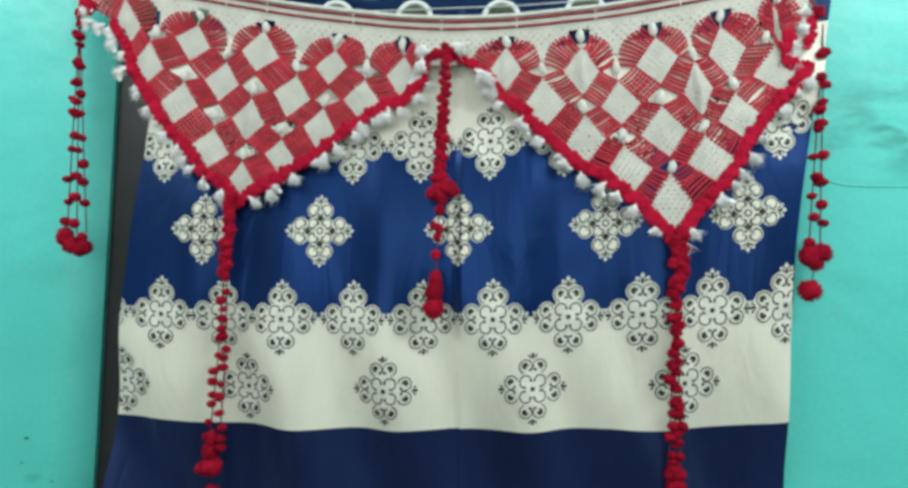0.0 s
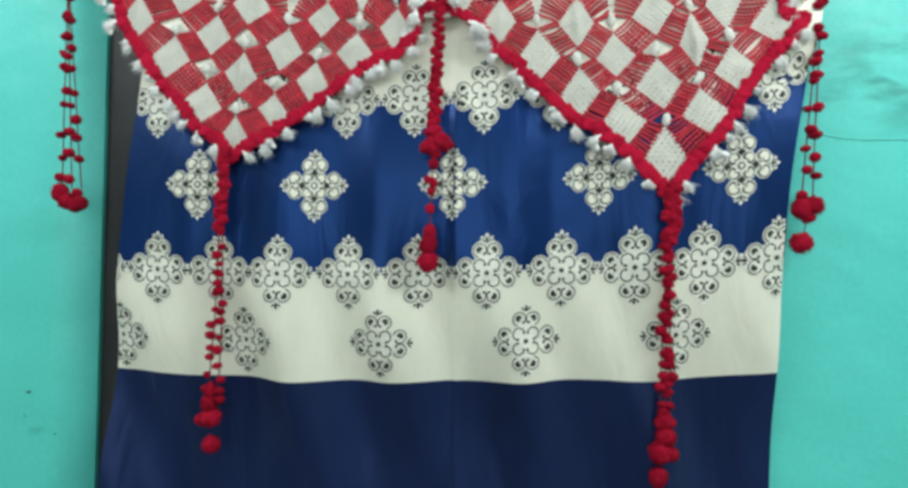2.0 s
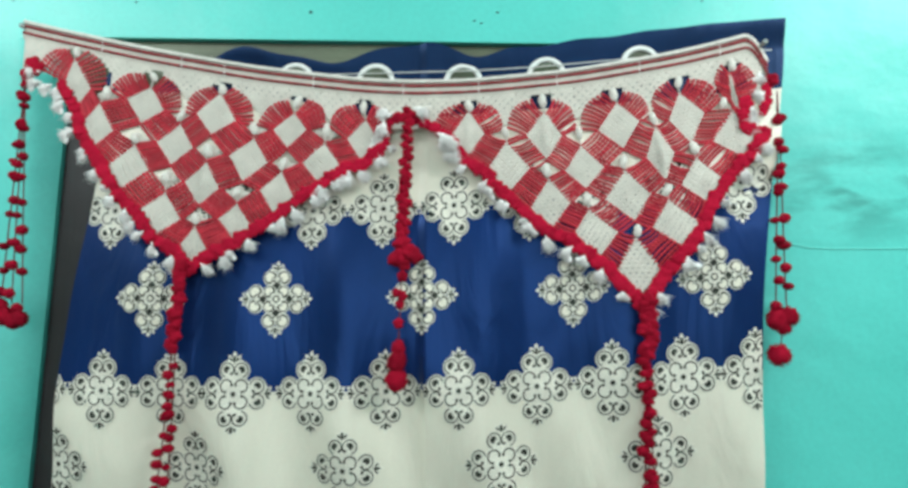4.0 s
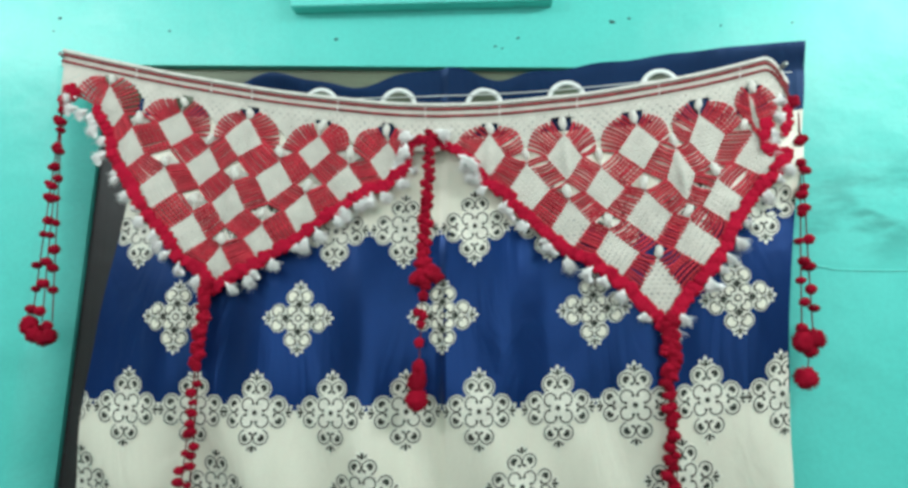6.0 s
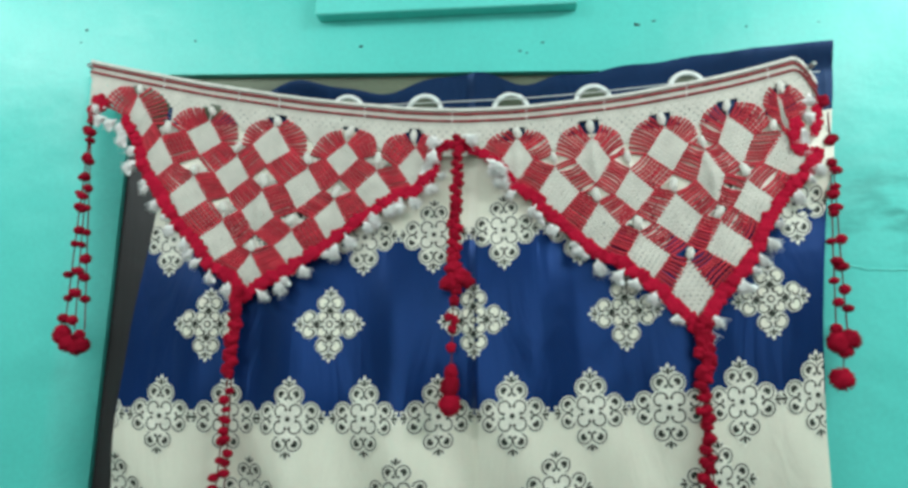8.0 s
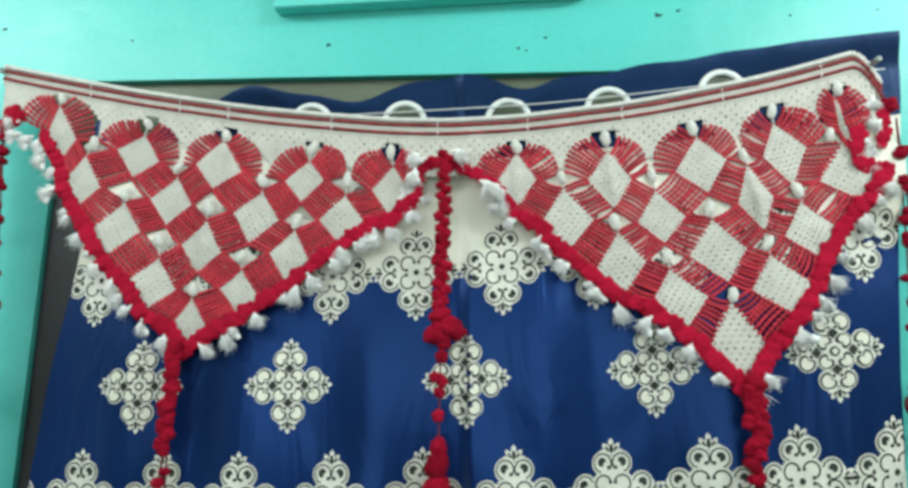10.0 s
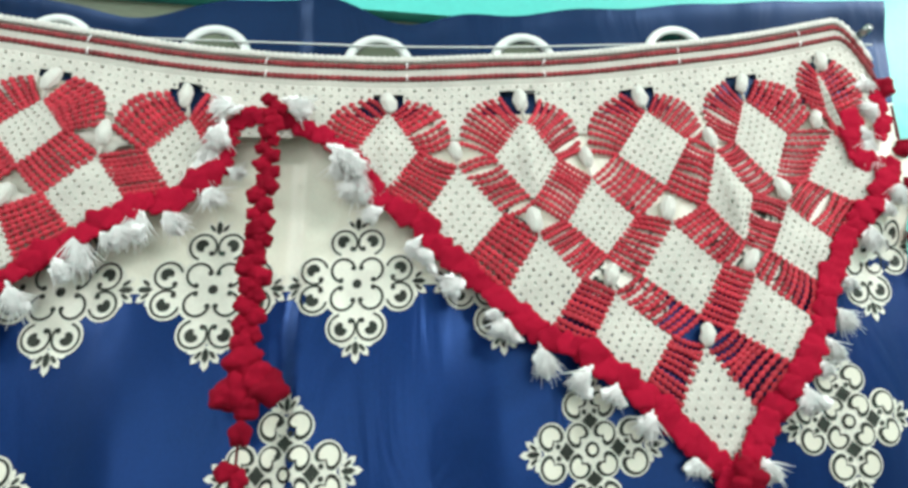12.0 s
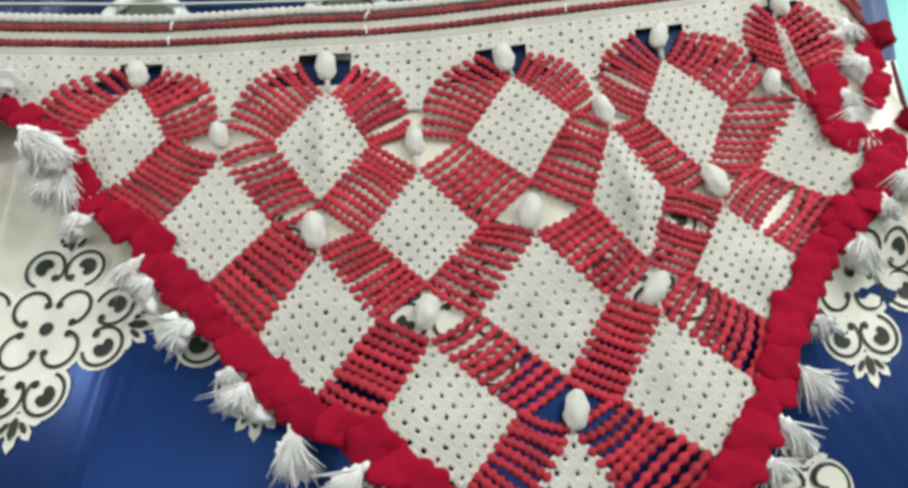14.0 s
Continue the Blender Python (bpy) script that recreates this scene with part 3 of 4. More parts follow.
def lattice(rows, edge, side, slip, drawn, ridge):
    k = {(r, c): Vector((*p,)) for r, row in enumerate(rows) for c, p in enumerate(row)}
    for r in range(0, 5):
        n = 5 - r
        if r < 4:
            k[r + 1, -1] = k[r, 0] + k[r + 1, 0] - k[r, 1]
            k[r + 1, n - 1] = k[r, n - 1] + k[r + 1, n - 2] - k[r, n - 2]
        else:
            k[5, -1] = 2 * k[4, 0] - k[3, 1]
            k[5, 0] = 2 * k[4, 0] - k[3, 0]
    k.update({key: Vector(p) for key, p in edge.items()})
    patches = {}
    for r in range(5):
        for c in range(5 - r):
            top, lef, rig = k[r, c], k[r + 1, c - 1], k[r + 1, c]
            bot = k.get((r + 2, c - 1)) if 0 < c < 4 - r else None
            bot = bot if bot is not None else lef + rig - top
            if side and c == 0:
                lef, bot = Vector(side[r][0]), Vector(side[r][1])
            mid = (lef + rig) / 2
            wide, high = drawn.get((r, c), (1.0, 1.0))
            go = Vector(slip[r][c]) * 0.001
            patches[r, c] = dict(top=mid.lerp(top, min(0.80, 0.73 * high)) + go, bottom=mid.lerp(bot, 0.62 * high) + go, left=mid.lerp(lef, 0.52 * wide) + go,
                                 right=mid.lerp(rig, 0.52 * wide) + go, ridge=ridge.get((r, c), 0.0))
    return k, patches


def diamond(p, n=7):
    """A cream crochet diamond: open stitches inside, a shell edge outside."""
    s = Shape()
    a, b, c, d = p["top"], p["right"], p["bottom"], p["left"]

    across, down = (a - b).normalized() * random.uniform(-0.0005, 0.0032), (a - d).normalized() * random.uniform(-0.0005, 0.0032)
    skew = random.uniform(-0.0022, 0.0022)

    def at(u, v):
        q = a * (1 - u) * (1 - v) + b * u * (1 - v) + c * u * v + d * (1 - u) * v
        q = q + across * math.sin(math.pi * v) * (1 - 2 * u) + down * math.sin(math.pi * u) * (1 - 2 * v)
        return (q.x + skew * math.sin(2 * math.pi * u) * math.cos(math.pi * v), q.y + skew * math.sin(2 * math.pi * v) * math.cos(math.pi * u))

    def swell(u, v):
        return 0.0016 + 0.0010 * math.sin(math.pi * u) * math.sin(math.pi * v) + p["ridge"] * math.exp(-((u - v) / 0.22) ** 2) * math.sin(math.pi * (u + v) / 2)

    for i in range(n):
        for j in range(n):
            uv = [(i / n, j / n), ((i + 1) / n, j / n), ((i + 1) / n, (j + 1) / n), (i / n, (j + 1) / n)]
            crochet_cell(s, [at(*q) for q in uv], 0.00118 * random.uniform(0.65, 1.25), [swell(*q) for q in uv])
    rim = Shape()
    pts, rad = [], []
    for (u0, v0), (u1, v1) in (((0, 0), (1, 0)), ((1, 0), (1, 1)), ((1, 1), (0, 1)), ((0, 1), (0, 0))):
        m = 8
        for i in range(m * 4):
            t = i / (m * 4)
            u, v = u0 + (u1 - u0) * t, v0 + (v1 - v0) * t
            pts.append(on_drape(*at(u, v), swell(u, v) - 0.0002))
            rad.append(0.0007 + 0.0016 * abs(math.sin(math.pi * t * m)))
    rim.tube(pts + pts[:1], rad + rad[:1], 5, flat=0.5)
    body = part("crochet_diamond", s.mesh("crochet_diamond", [COTTON], weld=1e-5), toran)
    part("shell_edge", rim.mesh("shell_edge", [COTTON]), body)


def cord_strip(inner, outer, count, loose, first=0.0, last=1.0):
    """A strip of red cords side by side, each a string of small shells from one edge to the other, parting in crescents where they hang loose.
    The edges are functions of 0..1."""
    strip = part("red_cord_strip", None, toran)
    across = (inner(1) - inner(0) + outer(1) - outer(0)).normalized()
    thick = random.uniform(0.92, 1.08) if loose < 0.002 else random.uniform(0.82, 1.0)
    beads, n = random.choice((6, 7, 7, 8)), 29
    breaks = sorted(random.sample(range(1, count), 3))
    bows = [random.uniform(-1, 1) * loose for _ in range(4)]
    for i in range(count):
        t = first + (last - first) * (i + 0.5) / count + random.uniform(-0.1, 0.1) / count
        a, b = inner(t), outer(t)
        bend = bows[sum(i >= q for q in breaks)] + random.uniform(-0.0004, 0.0004)
        w = thick * random.uniform(0.86, 1.05)
        phase = random.uniform(-0.12, 0.12)
        pts, rad = [], []
        for k in range(n):
            u = k / (n - 1)
            q = a.lerp(b, u) + across * bend * math.sin(math.pi * u)
            pts.append(on_drape(q.x, q.y - 0.0008 * math.sin(math.pi * u), 0.0016 + 0.0012 * math.sin(math.pi * u)))
            rad.append(w * (0.0010 + 0.0021 * abs(math.sin(math.pi * (u * beads + phase)))))
        s = Shape().tube(pts, rad, 6, flat=0.6)
        part("cord", s.mesh("cord", [CORD]), strip)


def line(a, b):
    return lambda t: a.lerp(b, t)


def bow(a, b, out):
    n = Vector((-(b - a).y, (b - a).x)).normalized() * out
    return lambda t: a.lerp(b, t) + n * math.sin(math.pi * t)


def puff_mesh(seed, rx=0.0074, rz=0.0094):
    """A small wound knot of wool, with strands round it."""
    s = Shape()
    n, m = 26, 12
    v, f = [], []
    for j in range(m + 1):
        th = math.pi * j / m
        for i in range(n):
            ph = 2 * math.pi * i / n
            k = 0.95 + 0.06 * math.sin(ph * 9 + seed + 2 * th) + 0.34 * noise.noise((math.cos(ph) * 1.3 + seed * 2.7, math.sin(ph) * 1.3, th * 1.6))
            v.append((rx * k * math.sin(th) * math.cos(ph), 0.8 * rx * k * math.sin(th) * math.sin(ph), rz * math.cos(th)))
    for j in range(m):
        for i in range(n):
            f.append((j * n + i, j * n + (i + 1) % n, (j + 1) * n + (i + 1) % n, (j + 1) * n + i))
    s.add(v, f)
    return s.mesh("puff", [PUFF])


def pompon_mesh(seed, mat, rx=1.0, rz=1.0, hairs=260):
    """A fuzzy pompon of unit radius: an uneven ball under short wool ends."""
    s, rnd = Shape(), random.Random(seed)
    n, m = 18, 11
    v, f = [], []
    for j in range(m + 1):
        th = math.pi * j / m
        for i in range(n):
            ph = 2 * math.pi * i / n
            d = Vector((math.sin(th) * math.cos(ph), math.sin(th) * math.sin(ph), math.cos(th)))
            k = 0.84 + 0.26 * noise.noise(d * 1.7 + Vector((seed * 3.1, 0, 0))) + 0.09 * noise.noise(d * 5 + Vector((0, seed, 0)))
            v.append((d.x * k * rx, d.y * k, d.z * k * rz))
    for j in range(m):
        for i in range(n):
            f.append((j * n + i, j * n + (i + 1) % n, (j + 1) * n + (i + 1) % n, (j + 1) * n + i))
    s.add(v, f)
    for _ in range(hairs):
        d = Vector((rnd.gauss(0, 1), rnd.gauss(0, 1), rnd.gauss(0, 1))).normalized()
        e = (d + 0.35 * Vector((rnd.gauss(0, 1), rnd.gauss(0, 1), rnd.gauss(0, 1)))).normalized()
        side = d.orthogonal().normalized() * 0.035
        up = d.cross(side).normalized() * 0.035
        base, tip = d * 0.8, d * 0.85 + e * rnd.uniform(0.12, 0.28)
        vs = [base + side, base - 0.5 * side + up, base - 0.5 * side - up, tip]
        s.add([(p.x * rx, p.y, p.z * rz) for p in vs], [(0, 1, 3), (1, 2, 3), (2, 0, 3)])
    return s.mesh("pompon", [mat])


def tassel_mesh(seed, length=0.022):
    """A frayed tuft of soft white wool fanning out from a tied end; -z is its tip."""
    s, rnd = Shape(), random.Random(seed)
    lean = rnd.uniform(-0.4, 0.4)
    n, m = 12, 8
    for lump in range(5):
        u = (lump + 0.6) / 5
        cx, cy, cz = rnd.gauss(0, 0.0038) * (0.4 + u) + lean * 0.006 * u, rnd.uniform(-0.002, 0.002), -length * (0.12 + 0.62 * u) + rnd.uniform(-0.002, 0.002)
        rx, ry, rz = rnd.uniform(0.0036, 0.0058), rnd.uniform(0.0026, 0.0040), rnd.uniform(0.0042, 0.0070)
        v, f = [], []
        for j in range(m + 1):
            th = math.pi * j / m
            for i in range(n):
                ph = 2 * math.pi * i / n
                d = Vector((math.sin(th) * math.cos(ph), math.sin(th) * math.sin(ph), math.cos(th)))
                k = 0.95 + 0.5 * noise.noise(d * 1.6 + Vector((seed * 2.3, lump * 5.1, 0)))
                v.append((cx + d.x * k * rx, cy + d.y * k * ry, cz + d.z * k * rz))
        for j in range(m):
            for i in range(n):
                f.append((j * n + i, j * n + (i + 1) % n, (j + 1) * n + (i + 1) % n, (j + 1) * n + i))
        s.add(v, f)
    for _ in range(260):
        a, sp = rnd.gauss(0, 0.33), rnd.uniform(-1, 1)
        ln = length * rnd.uniform(0.5, 0.88) * (1.3 if rnd.random() < 0.08 else 1.0)
        dx, dz = math.sin(a), -math.cos(a)
        curl = rnd.gauss(0, 0.22)
        pts = []
        for u in (0.0, 0.35, 0.7, 1.0):
            pts.append((dx * ln * u * 0.72 + curl * ln * u * u + lean * 0.008 * u, sp * (0.002 + 0.0045 * math.sin(math.pi * min(1, u * 0.8))), 0.001 + dz * ln * u - 0.12 * ln * u * u))
        s.tube(pts, [0.0006, 0.0007, 0.0005, 0.0002], 3)
    s.tube([(0, 0, 0.006), (0.0004, 0, 0.003), (0, 0, -0.001)], [0.0012, 0.0024, 0.0020], 8)
    return s.mesh("white_tassel", [WHITE])


def frill_mesh(seed, mat):
    """A flat crochet fan of unit radius: a low, ribbed, wavy-edged round of wool."""
    s = Shape()
    n, m = 28, 5
    v = [(0, -0.30, 0)]
    for j in range(1, m + 1):
        r = j / m
        for i in range(n):
            a = 2 * math.pi * i / n
            k = r * (0.92 + 0.10 * math.cos(5 * a + seed * 1.7) + 0.12 * noise.noise((math.cos(a) + seed * 3.0, math.sin(a), 0.0)))
            y = -0.30 * math.sqrt(max(0.0, 1 - r * r)) - 0.05 * r * math.cos(14 * a) - 0.10 * r * math.sin(3 * a + seed)
            v.append((k * math.cos(a), y, k * math.sin(a)))
    v += [(p[0] * 0.97, 0.14, p[2] * 0.97) for p in v[-n:]] + [(0, 0.16, 0)]
    f = [(0, 1 + (i + 1) % n, 1 + i) for i in range(n)]
    for j in range(m):
        f += [(1 + j * n + i, 1 + j * n + (i + 1) % n, 1 + (j + 1) * n + (i + 1) % n, 1 + (j + 1) * n + i) for i in range(n)]
    last = 1 + m * n
    f += [(last + i, last + (i + 1) % n, last + n) for i in range(n)]
    s.add(v, f)
    return s.mesh("red_shell", [mat])


PUFFS = [puff_mesh(i) for i in range(6)]
TASSELS = [tassel_mesh(i, 0.019 + 0.0022 * i) for i in range(6)]
REDS = [pompon_mesh(i, RED_DEEP, hairs=320) for i in range(4)]
SHELLS = [frill_mesh(i, RED) for i in range(6)]
FRILLS = [frill_mesh(i + 7, RED_DEEP) for i in range(6)]


def along(points, step):
    """Places at even steps on a polyline of (x, z), with the direction there."""
    pts = [Vector(p) for p in points]
    out, left = [], 0.0
    for a, b in zip(pts, pts[1:]):
        ln = (b - a).length
        while left < ln:
            out.append((a.lerp(b, left / ln), (b - a).normalized()))
            left += step
        left -= ln
    return out


def border(points, outward, tassels=True, size=1.0):
    """Red wool shells along an edge and white tassels hanging off it."""
    rnd = random.Random(int(points[0][0] * 1000))
    for q, d in along(points, 0.0105):
        r = 0.0104 * size * rnd.uniform(0.85, 1.2)
        x, z = q.x + rnd.uniform(-0.002, 0.002), q.y + rnd.uniform(-0.002, 0.002)
        m = Matrix.Translation(on_drape(x, z, 0.003 + rnd.uniform(0, 0.0025))) @ Matrix.Rotation(rnd.uniform(-0.3, 0.3), 4, "X") @ Matrix.Rotation(rnd.uniform(0, 6), 4, "Y") @ Matrix.Diagonal((r, r * 0.62, r, 1))
        part("red_shell", SHELLS[rnd.randrange(6)], toran, at=m)
    if tassels:
        for q, d in along(points, 0.0265):
            if rnd.random() < 0.1:
                continue
            q = q + d * rnd.uniform(-0.009, 0.009)
            n = Vector((-d.y, d.x)) * outward
            p = q + n * 0.009
            down = (n * rnd.uniform(0.3, 1.0) + Vector((0, -0.95))).normalized()
            ang = math.atan2(down.x, -down.y) + rnd.uniform(-0.7, 0.7)
            m = Matrix.Translation(on_drape(p.x, p.y, 0.003)) @ Matrix.Rotation(-ang, 4, "Y") @ Matrix.Diagonal((rnd.uniform(0.55, 1.05), 0.8, rnd.uniform(0.55, 0.95), 1))
            part("white_tassel", TASSELS[rnd.randrange(6)], toran, "frayed white wool tassel", at=m)


arches = []                                     # lower outline of the header: (x of crown, crown z), (x, z of valleys)
for rows, edge, side, slip, drawn, ridge, loose in ((LEFT, LEFT_EDGE, LEFT_SIDE, LEFT_SLIP, LEFT_DRAWN, LEFT_RIDGE, 0.0009), (RIGHT, RIGHT_EDGE, (), RIGHT_SLIP, RIGHT_DRAWN, RIGHT_RIDGE, 0.0026)):
    k, patches = lattice(rows, edge, side, slip, drawn, ridge)
    for (r, c), p in patches.items():
        diamond(p)
        if r > 0:
            ne, nw = patches[r - 1, c + 1], patches[r - 1, c]
            cord_strip(line(p["top"], p["right"]), line(ne["left"], ne["bottom"]), 10, loose, -0.10, 1.10)
            cord_strip(line(p["top"], p["left"]), line(nw["right"], nw["bottom"]), 10, loose, -0.10, 1.10)
        else:
            top, lef, rig = k[0, c], k[1, c - 1], k[1, c]
            crown_r, crown_l = top + Vector((0.012, 0.005)), top + Vector((-0.012, 0.005))
            cord_strip(line(p["top"], p["right"]), bow(crown_r, rig + Vector((-0.003, 0.009)), 0.013), 10, loose, 0.03, 1.06)
            cord_strip(line(p["top"], p["left"]), bow(crown_l, lef + Vector((0.003, 0.009)), -0.013), 10, loose, 0.03, 1.06)
            arches.append((top, lef, rig))
        q = k[r, c]
        m = Matrix.Translation(on_drape(q.x, q.y, 0.0045)) @ Matrix.Rotation(random.uniform(-0.6, 0.6), 4, "Y") @ Matrix.Diagonal((random.uniform(0.72, 0.92), 0.75, random.uniform(0.92, 1.18), 1))
        part("white_puff", PUFFS[random.randrange(6)], toran, at=m)
        # thread web between knot and the diamond under it
        s = Shape()
        s.tube([on_drape(q.x, q.y, 0.002), on_drape(p["top"].x, p["top"].y, 0.002)], 0.0016, 5)
        part("thread", s.mesh("thread", [COTTON]), toran)
    if side:
        for (r, c), q in k.items():
            if 1 <= r <= 4 and 0 <= c <= 3 - (r - 1):
                s = Shape()
                ring = [on_drape(q.x + 0.017 * math.cos(a) * (1 + 0.25 * math.cos(4 * a)), q.y - 0.003 + 0.012 * math.sin(a) * (1 + 0.25 * math.cos(4 * a)), 0.0004)
                        for a in (2 * math.pi * i / 20 for i in range(20))]
                back = [(x, y + 0.0006, z) for x, y, z in ring]
                s.add([on_drape(q.x, q.y - 0.003, 0.0014)] + ring + back, [(0, 1 + (i + 1) % 20, 1 + i) for i in range(20)] + [(1 + i, 1 + (i + 1) % 20, 21 + (i + 1) % 20, 21 + i) for i in range(20)])
                part("web", s.mesh("web", [COTTON]), toran)
    out = 0.009
    lo = []
    for r in range(5):
        p = patches[r, 0]
        n = Vector((-0.7, -0.7)) * out
        lo += [p["left"] + n, p["bottom"] + n]
    border(lo[:-1] + [patches[4, 0]["bottom"] + Vector((0, -0.012))], -1)
    hi = []
    for r in range(5):
        p = patches[r, 4 - r]
        n = Vector((0.7, -0.7)) * out
        hi += [p["right"] + n, p["bottom"] + n]
    border(hi[:-1] + [patches[4, 0]["bottom"] + Vector((0, -0.012))], 1)

# tufts under the corner that hangs on the wall
for x, z, a in ((-0.606, 1.978, 1.3), (-0.588, 1.972, 1.0), (-0.565, 1.944, 0.5), (-0.545, 1.895, 0.9), (-0.622, 2.002, -0.6)):
    part("white_tassel", TASSELS[3], toran, "frayed white wool tassel", at=Matrix.Translation(on_drape(x, z, 0.008)) @ Matrix.Rotation(a, 4, "Y") @ Matrix.Scale(0.8, 4))
# wool bunched at the folded corner
border([(0.497, 1.905), (0.508, 1.93), (0.507, 1.962)], 1, True, 0.72)

# red and white wool joining the two halves
border([(-0.060, 1.868), (-0.055, 1.902), (-0.022, 1.913), (0.012, 1.895), (0.036, 1.878)], -1, False, 0.8)
for x, z, a in ((-0.058, 1.897, 0.1), (-0.048, 1.913, 1.4), (-0.008, 1.918, -1.2), (0.028, 1.876, -0.9), (0.04, 1.872, -0.6)):
    part("white_tassel", TASSELS[1], toran, "frayed white wool tassel", at=Matrix.Translation(on_drape(x, z, 0.012)) @ Matrix.Rotation(a, 4, "Y"))

# longer tufts beside the join
for x, z, a, tall in ((-0.064, 1.892, 0.05, 1.5), (-0.075, 1.872, -0.15, 1.25), (-0.110, 1.829, 0.1, 1.1), (-0.148, 1.808, -0.1, 1.15), (0.047, 1.862, -0.3, 1.1)):
    part("white_tassel", TASSELS[4], toran, "frayed white wool tassel", at=Matrix.Translation(on_drape(x, z, 0.003)) @ Matrix.Rotation(a, 4, "Y") @ Matrix.Diagonal((0.95, 0.8, tall, 1)))


def header_low(x):
    """The scalloped lower outline of the cream header."""
    low = 1.893
    if x < -0.09:
        low = hang_top(x) - 0.078
    elif x > 0.07:
        low = hang_top(x) - 0.075
    for top, lef, rig in arches:
        half = (rig.x - lef.x) / 2
        d = abs(x - (lef.x + rig.x) / 2 - (top.x - (lef.x + rig.x) / 2) * 0.7)
        if d < half:
            low = max(low, top.y + 0.0105 - 0.042 * (d / half) ** 2 - (0.0 if abs(x - top.x) < 0.0150 else 0.008))
    return low


head = Shape()
PITCH = 0.0062
cols = int(1.145 / PITCH)
for i in range(cols):
    x0 = -0.637 + i * PITCH
    x1 = x0 + PITCH
    depth = 0.027
    row = 0
    while True:
        xm = x0 + PITCH / 2
        za = hang_top(xm) - depth
        if za - PITCH * 0.6 < header_low(xm):
            break
        crochet_cell(head, [(x0, hang_top(x0) - depth), (x1, hang_top(x1) - depth), (x1, hang_top(x1) - depth - PITCH), (x0, hang_top(x0) - depth - PITCH)],
                     random.uniform(0.0011, 0.0017) if (row + i) % 2 else 0.0004)
        depth += PITCH
        row += 1
part("crochet_header", head.mesh("crochet_header", [COTTON], weld=1e-5), toran, "cream open crochet header")

# the close top band of knit cotton, with a rolled upper edge and two maroon rows
s = Shape()
n, m = 400, 12
verts, faces = [], []
for i in range(n + 1):
    x = -0.640 + 1.151 * i / n
    for j in range(m + 1):
        off = 0.030 * j / m
        z = hang_top(x) - off
        bulge = 0.0016 + 0.0007 * math.cos(2 * math.pi * off / 0.0111) + 0.0003 * noise.noise((x * 140, off * 400, 0))
        verts.append(on_drape(x, z, bulge if 0 < j < m else -0.001))
for i in range(n):
    for j in range(m):
        a = i * (m + 1) + j
        faces.append((a, a + m + 1, a + m + 2, a + 1))
s.add(verts, faces)
band = part("knit_band", s.mesh("knit_band", [COTTON]), toran, "close cream knit band")
so = band.modifiers.new("knit", "SOLIDIFY")
so.thickness, so.offset = 0.0015, 1
for off, rad, mat, nm in ((0.0014, 0.0034, PUFF, "rolled_edge"), (0.0085, 0.0026, STRIPE, "maroon_stripe"), (0.0196, 0.0026, STRIPE, "maroon_stripe")):
    s = Shape()
    pts, rads = [], []
    n = 760
    for i in range(n + 1):
        x = -0.640 + 1.151 * i / n
        z = hang_top(x) - off
        pts.append(on_drape(x, z, 0.0028))
        rads.append(rad * (0.6 + 0.5 * abs(math.sin(math.pi * i / 3.1))) * (1 + 0.12 * noise.noise((x * 60, off * 900, 0))))
    s.tube(pts, rads, 8, flat=0.6)
    part(nm, s.mesh(nm, [mat]), toran)


# short white ties stitched over the stripes
for i in range(9):
    x = -0.52 + 0.118 * i + random.uniform(-0.03, 0.03)
    for off in (0.0085, 0.0196):
        z = hang_top(x) - off
        lean = random.uniform(-0.0012, 0.0012)
        s = Shape().tube([on_drape(x - lean, z + 0.003, 0.0046), on_drape(x, z, 0.0054), on_drape(x + lean, z - 0.003, 0.0046)], 0.0006, 5)
        part("thread", s.mesh("thread", [WHITE]), toran)


# hanging strings of pompons
def strand(points, x_off, parent):
    s = Shape()
    pts = []
    for a, b in zip(points, points[1:]):
        for i in range(8):
            q = Vector(a).lerp(Vector(b), i / 8)
            pts.append((q.x + x_off * (q.z - points[0][2]) / (points[-1][2] - points[0][2]), q.y, q.z))
    pts.append((points[-1][0] + x_off, points[-1][1], points[-1][2]))
    s.tube(pts, 0.0011, 5)
    part("strand", s.mesh("strand", [STRING]), parent, "dark red twisted strand")
    return pts


def frill(parent, x, y, z, r, tall, rnd):
    m = Matrix.Translation((x, y, z)) @ Matrix.Rotation(rnd.uniform(-0.5, 0.5), 4, "Z") @ Matrix.Rotation(rnd.uniform(-0.4, 0.4), 4, "X") @ Matrix.Diagonal((r, r * 1.6, r * tall, 1)) @ Matrix.Rotation(rnd.uniform(0, 6), 4, "Y")
    part("red_shell", FRILLS[rnd.randrange(6)], parent, at=m)


def pompon(parent, x, y, z, r, tall=1.0, wide=1.0, rnd=random):
    m = Matrix.Translation((x, y, z)) @ Matrix.Rotation(rnd.uniform(-0.3, 0.3), 4, "Y") @ Matrix.Diagonal((r * wide, r, r * tall, 1)) @ Matrix.Rotation(rnd.uniform(0, 6), 4, "Z")
    part("pompon", REDS[rnd.randrange(4)], parent, at=m)


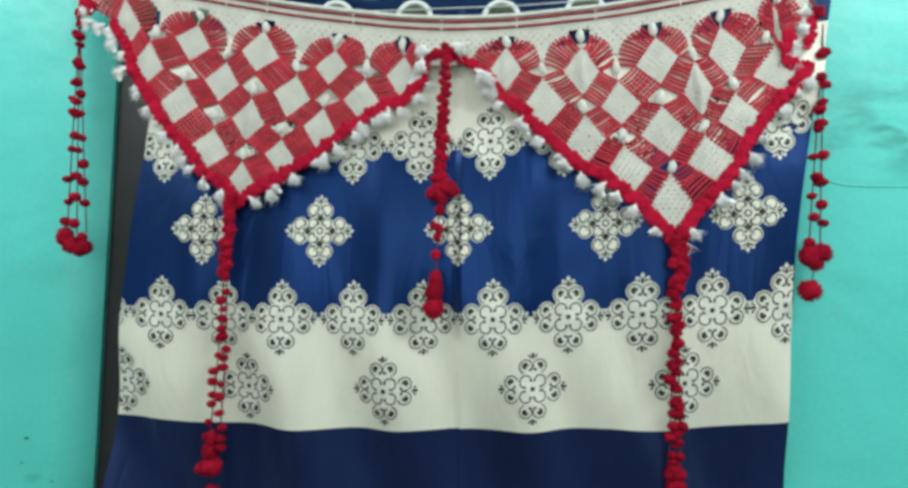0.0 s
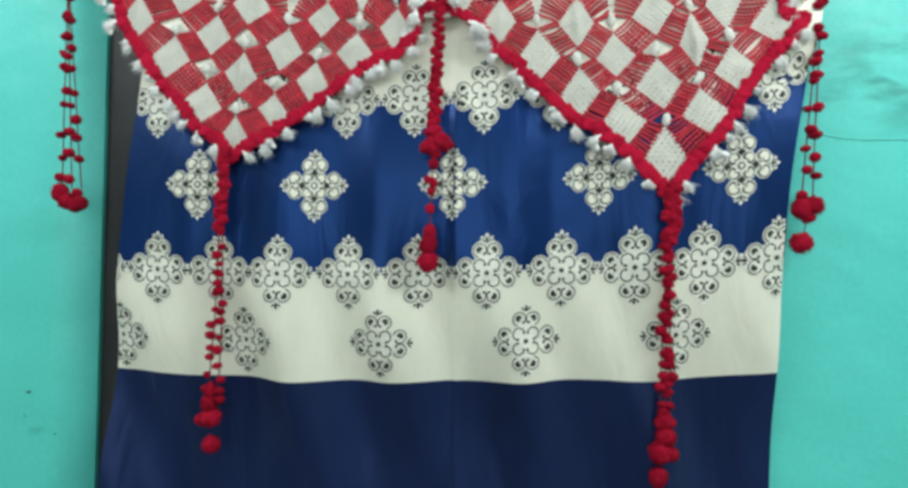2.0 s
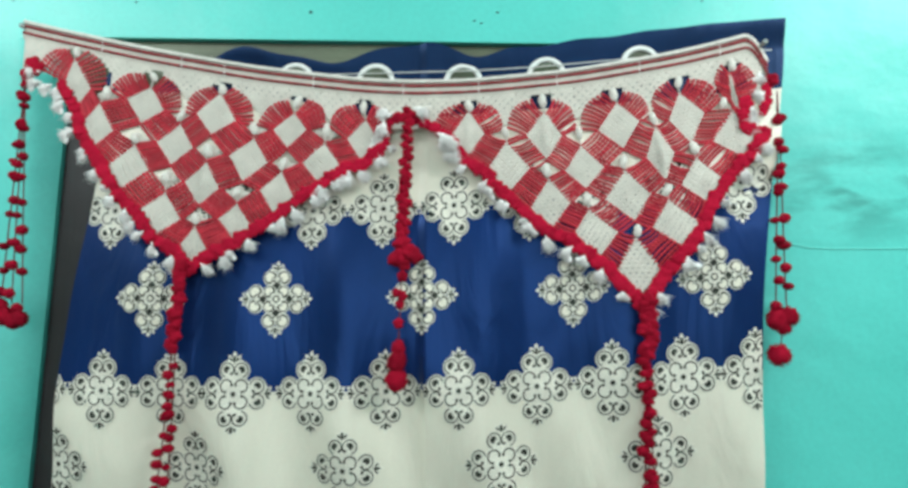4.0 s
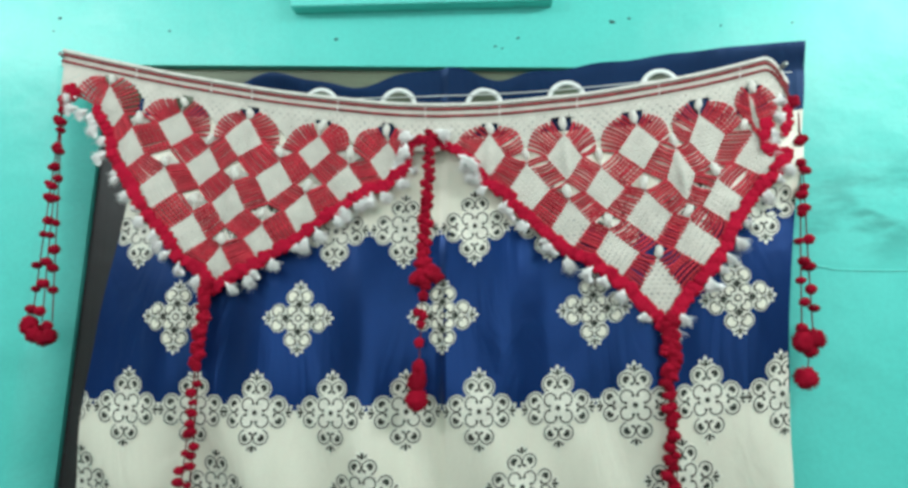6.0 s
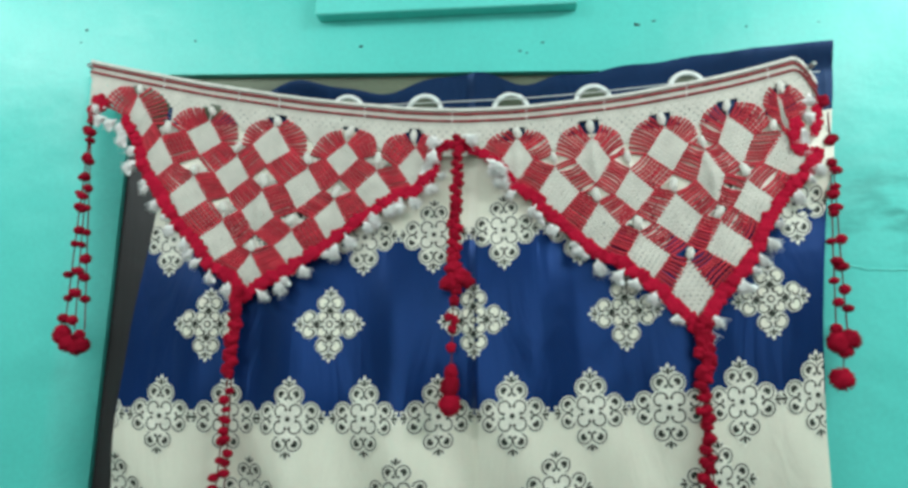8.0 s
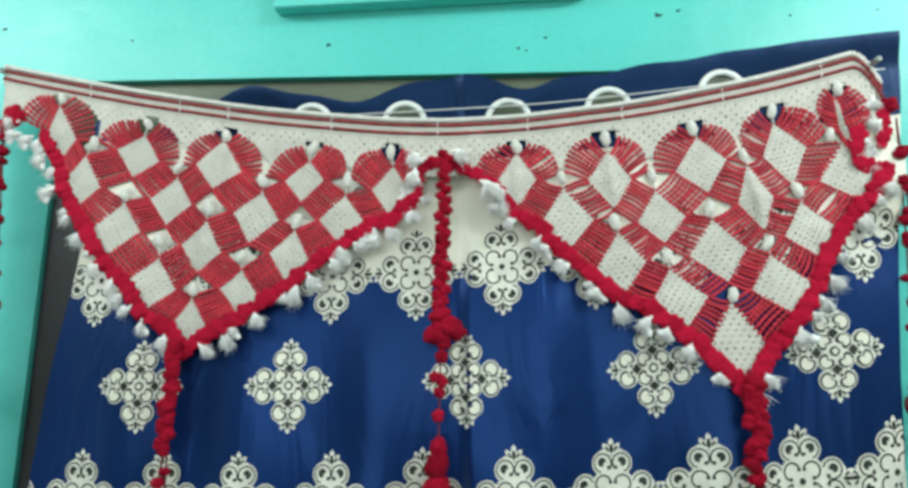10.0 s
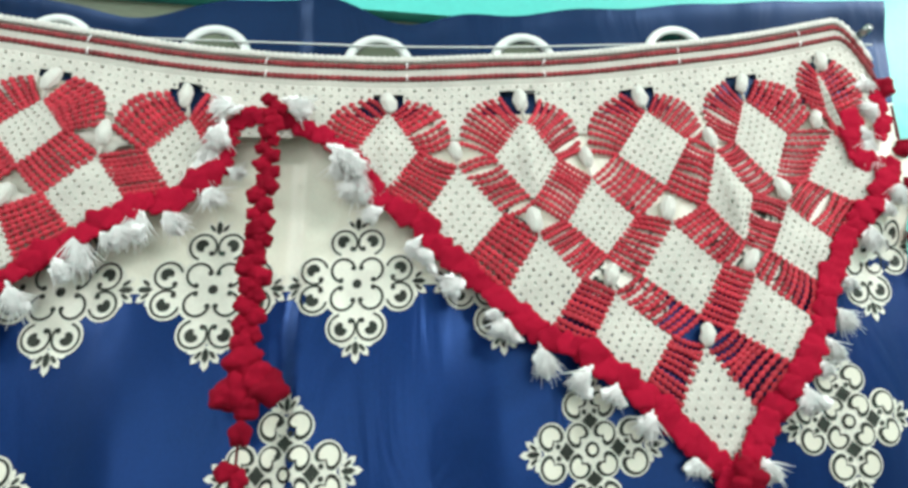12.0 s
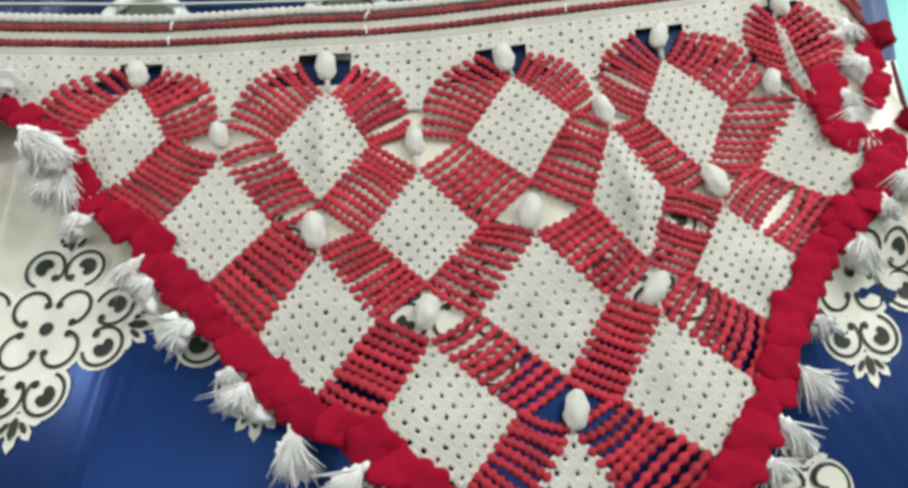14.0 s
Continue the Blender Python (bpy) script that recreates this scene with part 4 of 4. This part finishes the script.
def beaded(name_label, points, strands, spread, start, every, bead, ends, dense=()):
    """A hanging string: strands with small pompons from start (0..1) on, thick stretches, and the pompons at its end."""
    rnd = random.Random(int(points[0][0] * 999))
    h = part("hanging_tassel", None, toran, name_label)
    for k in range(strands):
        off = spread * (k - (strands - 1) / 2)
        pts = strand(points, off, h)
        total = points[0][2] - points[-1][2]
        z = points[0][2] - start * total - rnd.uniform(0, every)
        while z > points[-1][2] + 0.005:
            j = min(range(len(pts)), key=lambda i: abs(pts[i][2] - z))
            r = bead * rnd.uniform(0.8, 1.2)
            pompon(h, pts[j][0] + rnd.uniform(-0.004, 0.004), pts[j][1] - 0.003, z, r, rnd.uniform(0.7, 1.0), 1.15, rnd)
            z -= every * rnd.uniform(0.7, 1.6)
    for i, (x, z, r, tall) in enumerate((*dense, *ends)):
        y = min(points, key=lambda p: abs(p[2] - z))[1] - 0.004
        if i < len(dense):
            frill(h, x, y, z, r * 0.98, tall, rnd)
        else:
            pompon(h, x, y, z, r, tall, 1.0, rnd)
    return h


beaded("red string of pompons at the hanging's corner", [(-0.632, -0.046, 1.985), (-0.630, -0.046, 1.87), (-0.627, -0.047, 1.75), (-0.624, -0.047, 1.632)], 3, 0.017, 0.0, 0.031, 0.0080,
       [(-0.642, 1.626, 0.015, 1.1), (-0.630, 1.612, 0.015, 1.0), (-0.616, 1.606, 0.014, 1.0), (-0.606, 1.609, 0.013, 1.0), (-0.612, 1.625, 0.009, 1.0)],
       [(-0.629, 1.99, 0.012, 1.0), (-0.620, 2.01, 0.012, 1.4), (-0.613, 2.0, 0.012, 1.4)])
beaded("thick red string of pompons at the hanging's lower tip", [(-0.351, -0.069, 1.69), (-0.356, -0.069, 1.57), (-0.361, -0.067, 1.43), (-0.372, -0.064, 1.285)], 2, 0.018, 0.36, 0.0175, 0.0074,
       [(-0.373, 1.318, 0.010, 1.4), (-0.375, 1.298, 0.0135, 1.2), (-0.372, 1.276, 0.0175, 1.0), (-0.388, 1.272, 0.011, 1.0), (-0.371, 1.234, 0.0155, 1.0)],
       [(-0.350 - 0.00035 * i + random.uniform(-0.003, 0.003), 1.686 - 0.006 * i, random.uniform(0.0085, 0.0115) + (0.003 if i in (8, 12) else 0), 0.9) for i in range(21)])
beaded("red string of pompons at the hanging's middle", [(-0.019, -0.058, 1.915), (-0.022, -0.064, 1.77), (-0.026, -0.066, 1.69), (-0.032, -0.066, 1.53)], 1, 0.0, 1.0, 0.02, 0.008,
       [(-0.030, 1.567, 0.0105, 1.3), (-0.032, 1.548, 0.0145, 1.3), (-0.032, 1.523, 0.0175, 1.0)],
       [(-0.019 - 0.00022 * i + (0.0028 if i % 2 else -0.0028) + random.uniform(-0.002, 0.002), 1.917 - 0.0068 * i, random.uniform(0.0062, 0.0092) + 0.00008 * i, 0.85) for i in range(30)]
       + [(-0.026, 1.714, 0.0145, 0.9), (-0.020, 1.706, 0.015, 0.9), (-0.036, 1.691, 0.0125, 0.8), (-0.008, 1.698, 0.0150, 0.9), (-0.030, 1.696, 0.0155, 0.9), (-0.024, 1.686, 0.0125, 0.9),
          (-0.025, 1.668, 0.0085, 1.2), (-0.032, 1.645, 0.0085, 0.9), (-0.025, 1.640, 0.0085, 0.9), (-0.028, 1.628, 0.008, 0.9), (-0.03, 1.602, 0.008, 1.1)])
beaded("thick red string of pompons at the hanging's lower tip", [(0.317, -0.067, 1.65), (0.315, -0.069, 1.58), (0.312, -0.068, 1.45), (0.312, -0.064, 1.25)], 3, 0.009, 0.25, 0.0185, 0.0080,
       [(0.311, 1.302, 0.012, 1.3), (0.313, 1.280, 0.0155, 1.1), (0.306, 1.256, 0.0185, 1.0), (0.321, 1.254, 0.012, 1.0), (0.304, 1.220, 0.015, 1.1)],
       [(0.317 - 0.0001 * i + random.uniform(-0.006, 0.006), 1.636 - 0.0055 * i, random.uniform(0.010, 0.0145), 0.8) for i in range(15)])
beaded("red string of pompons at the hanging's corner", [(0.524, -0.038, 1.94), (0.520, -0.038, 1.82), (0.515, -0.038, 1.73), (0.510, -0.038, 1.615)], 2, 0.015, 0.05, 0.030, 0.0085,
       [(0.502, 1.606, 0.0165, 1.0), (0.517, 1.610, 0.0165, 0.95), (0.510, 1.595, 0.012, 1.0), (0.502, 1.557, 0.0175, 1.0)],
       [(0.514, 1.955, 0.012, 1.0)])
s = Shape()
s.tube([(0.510, -0.042, 1.60), (0.503, -0.042, 1.56)], 0.001, 5)
part("strand", s.mesh("strand", [STRING]), toran, "dark red twisted strand")

# nails that hold the hanging, and small flaws of the wall
for x, z in ((-0.640, 2.074), (0.505, 2.012)):
    nail = thing("nail", "small steel nail driven into the wall", "nail", "nails")
    s = Shape()
    s.tube([(x, 0.005, z), (x, -0.044, z - 0.002)], 0.0016, 8)
    s.tube([(x, -0.044, z - 0.002), (x, -0.0545, z - 0.002)], 0.0038, 10)
    part("shaft", s.mesh("shaft", [STEEL]), nail)
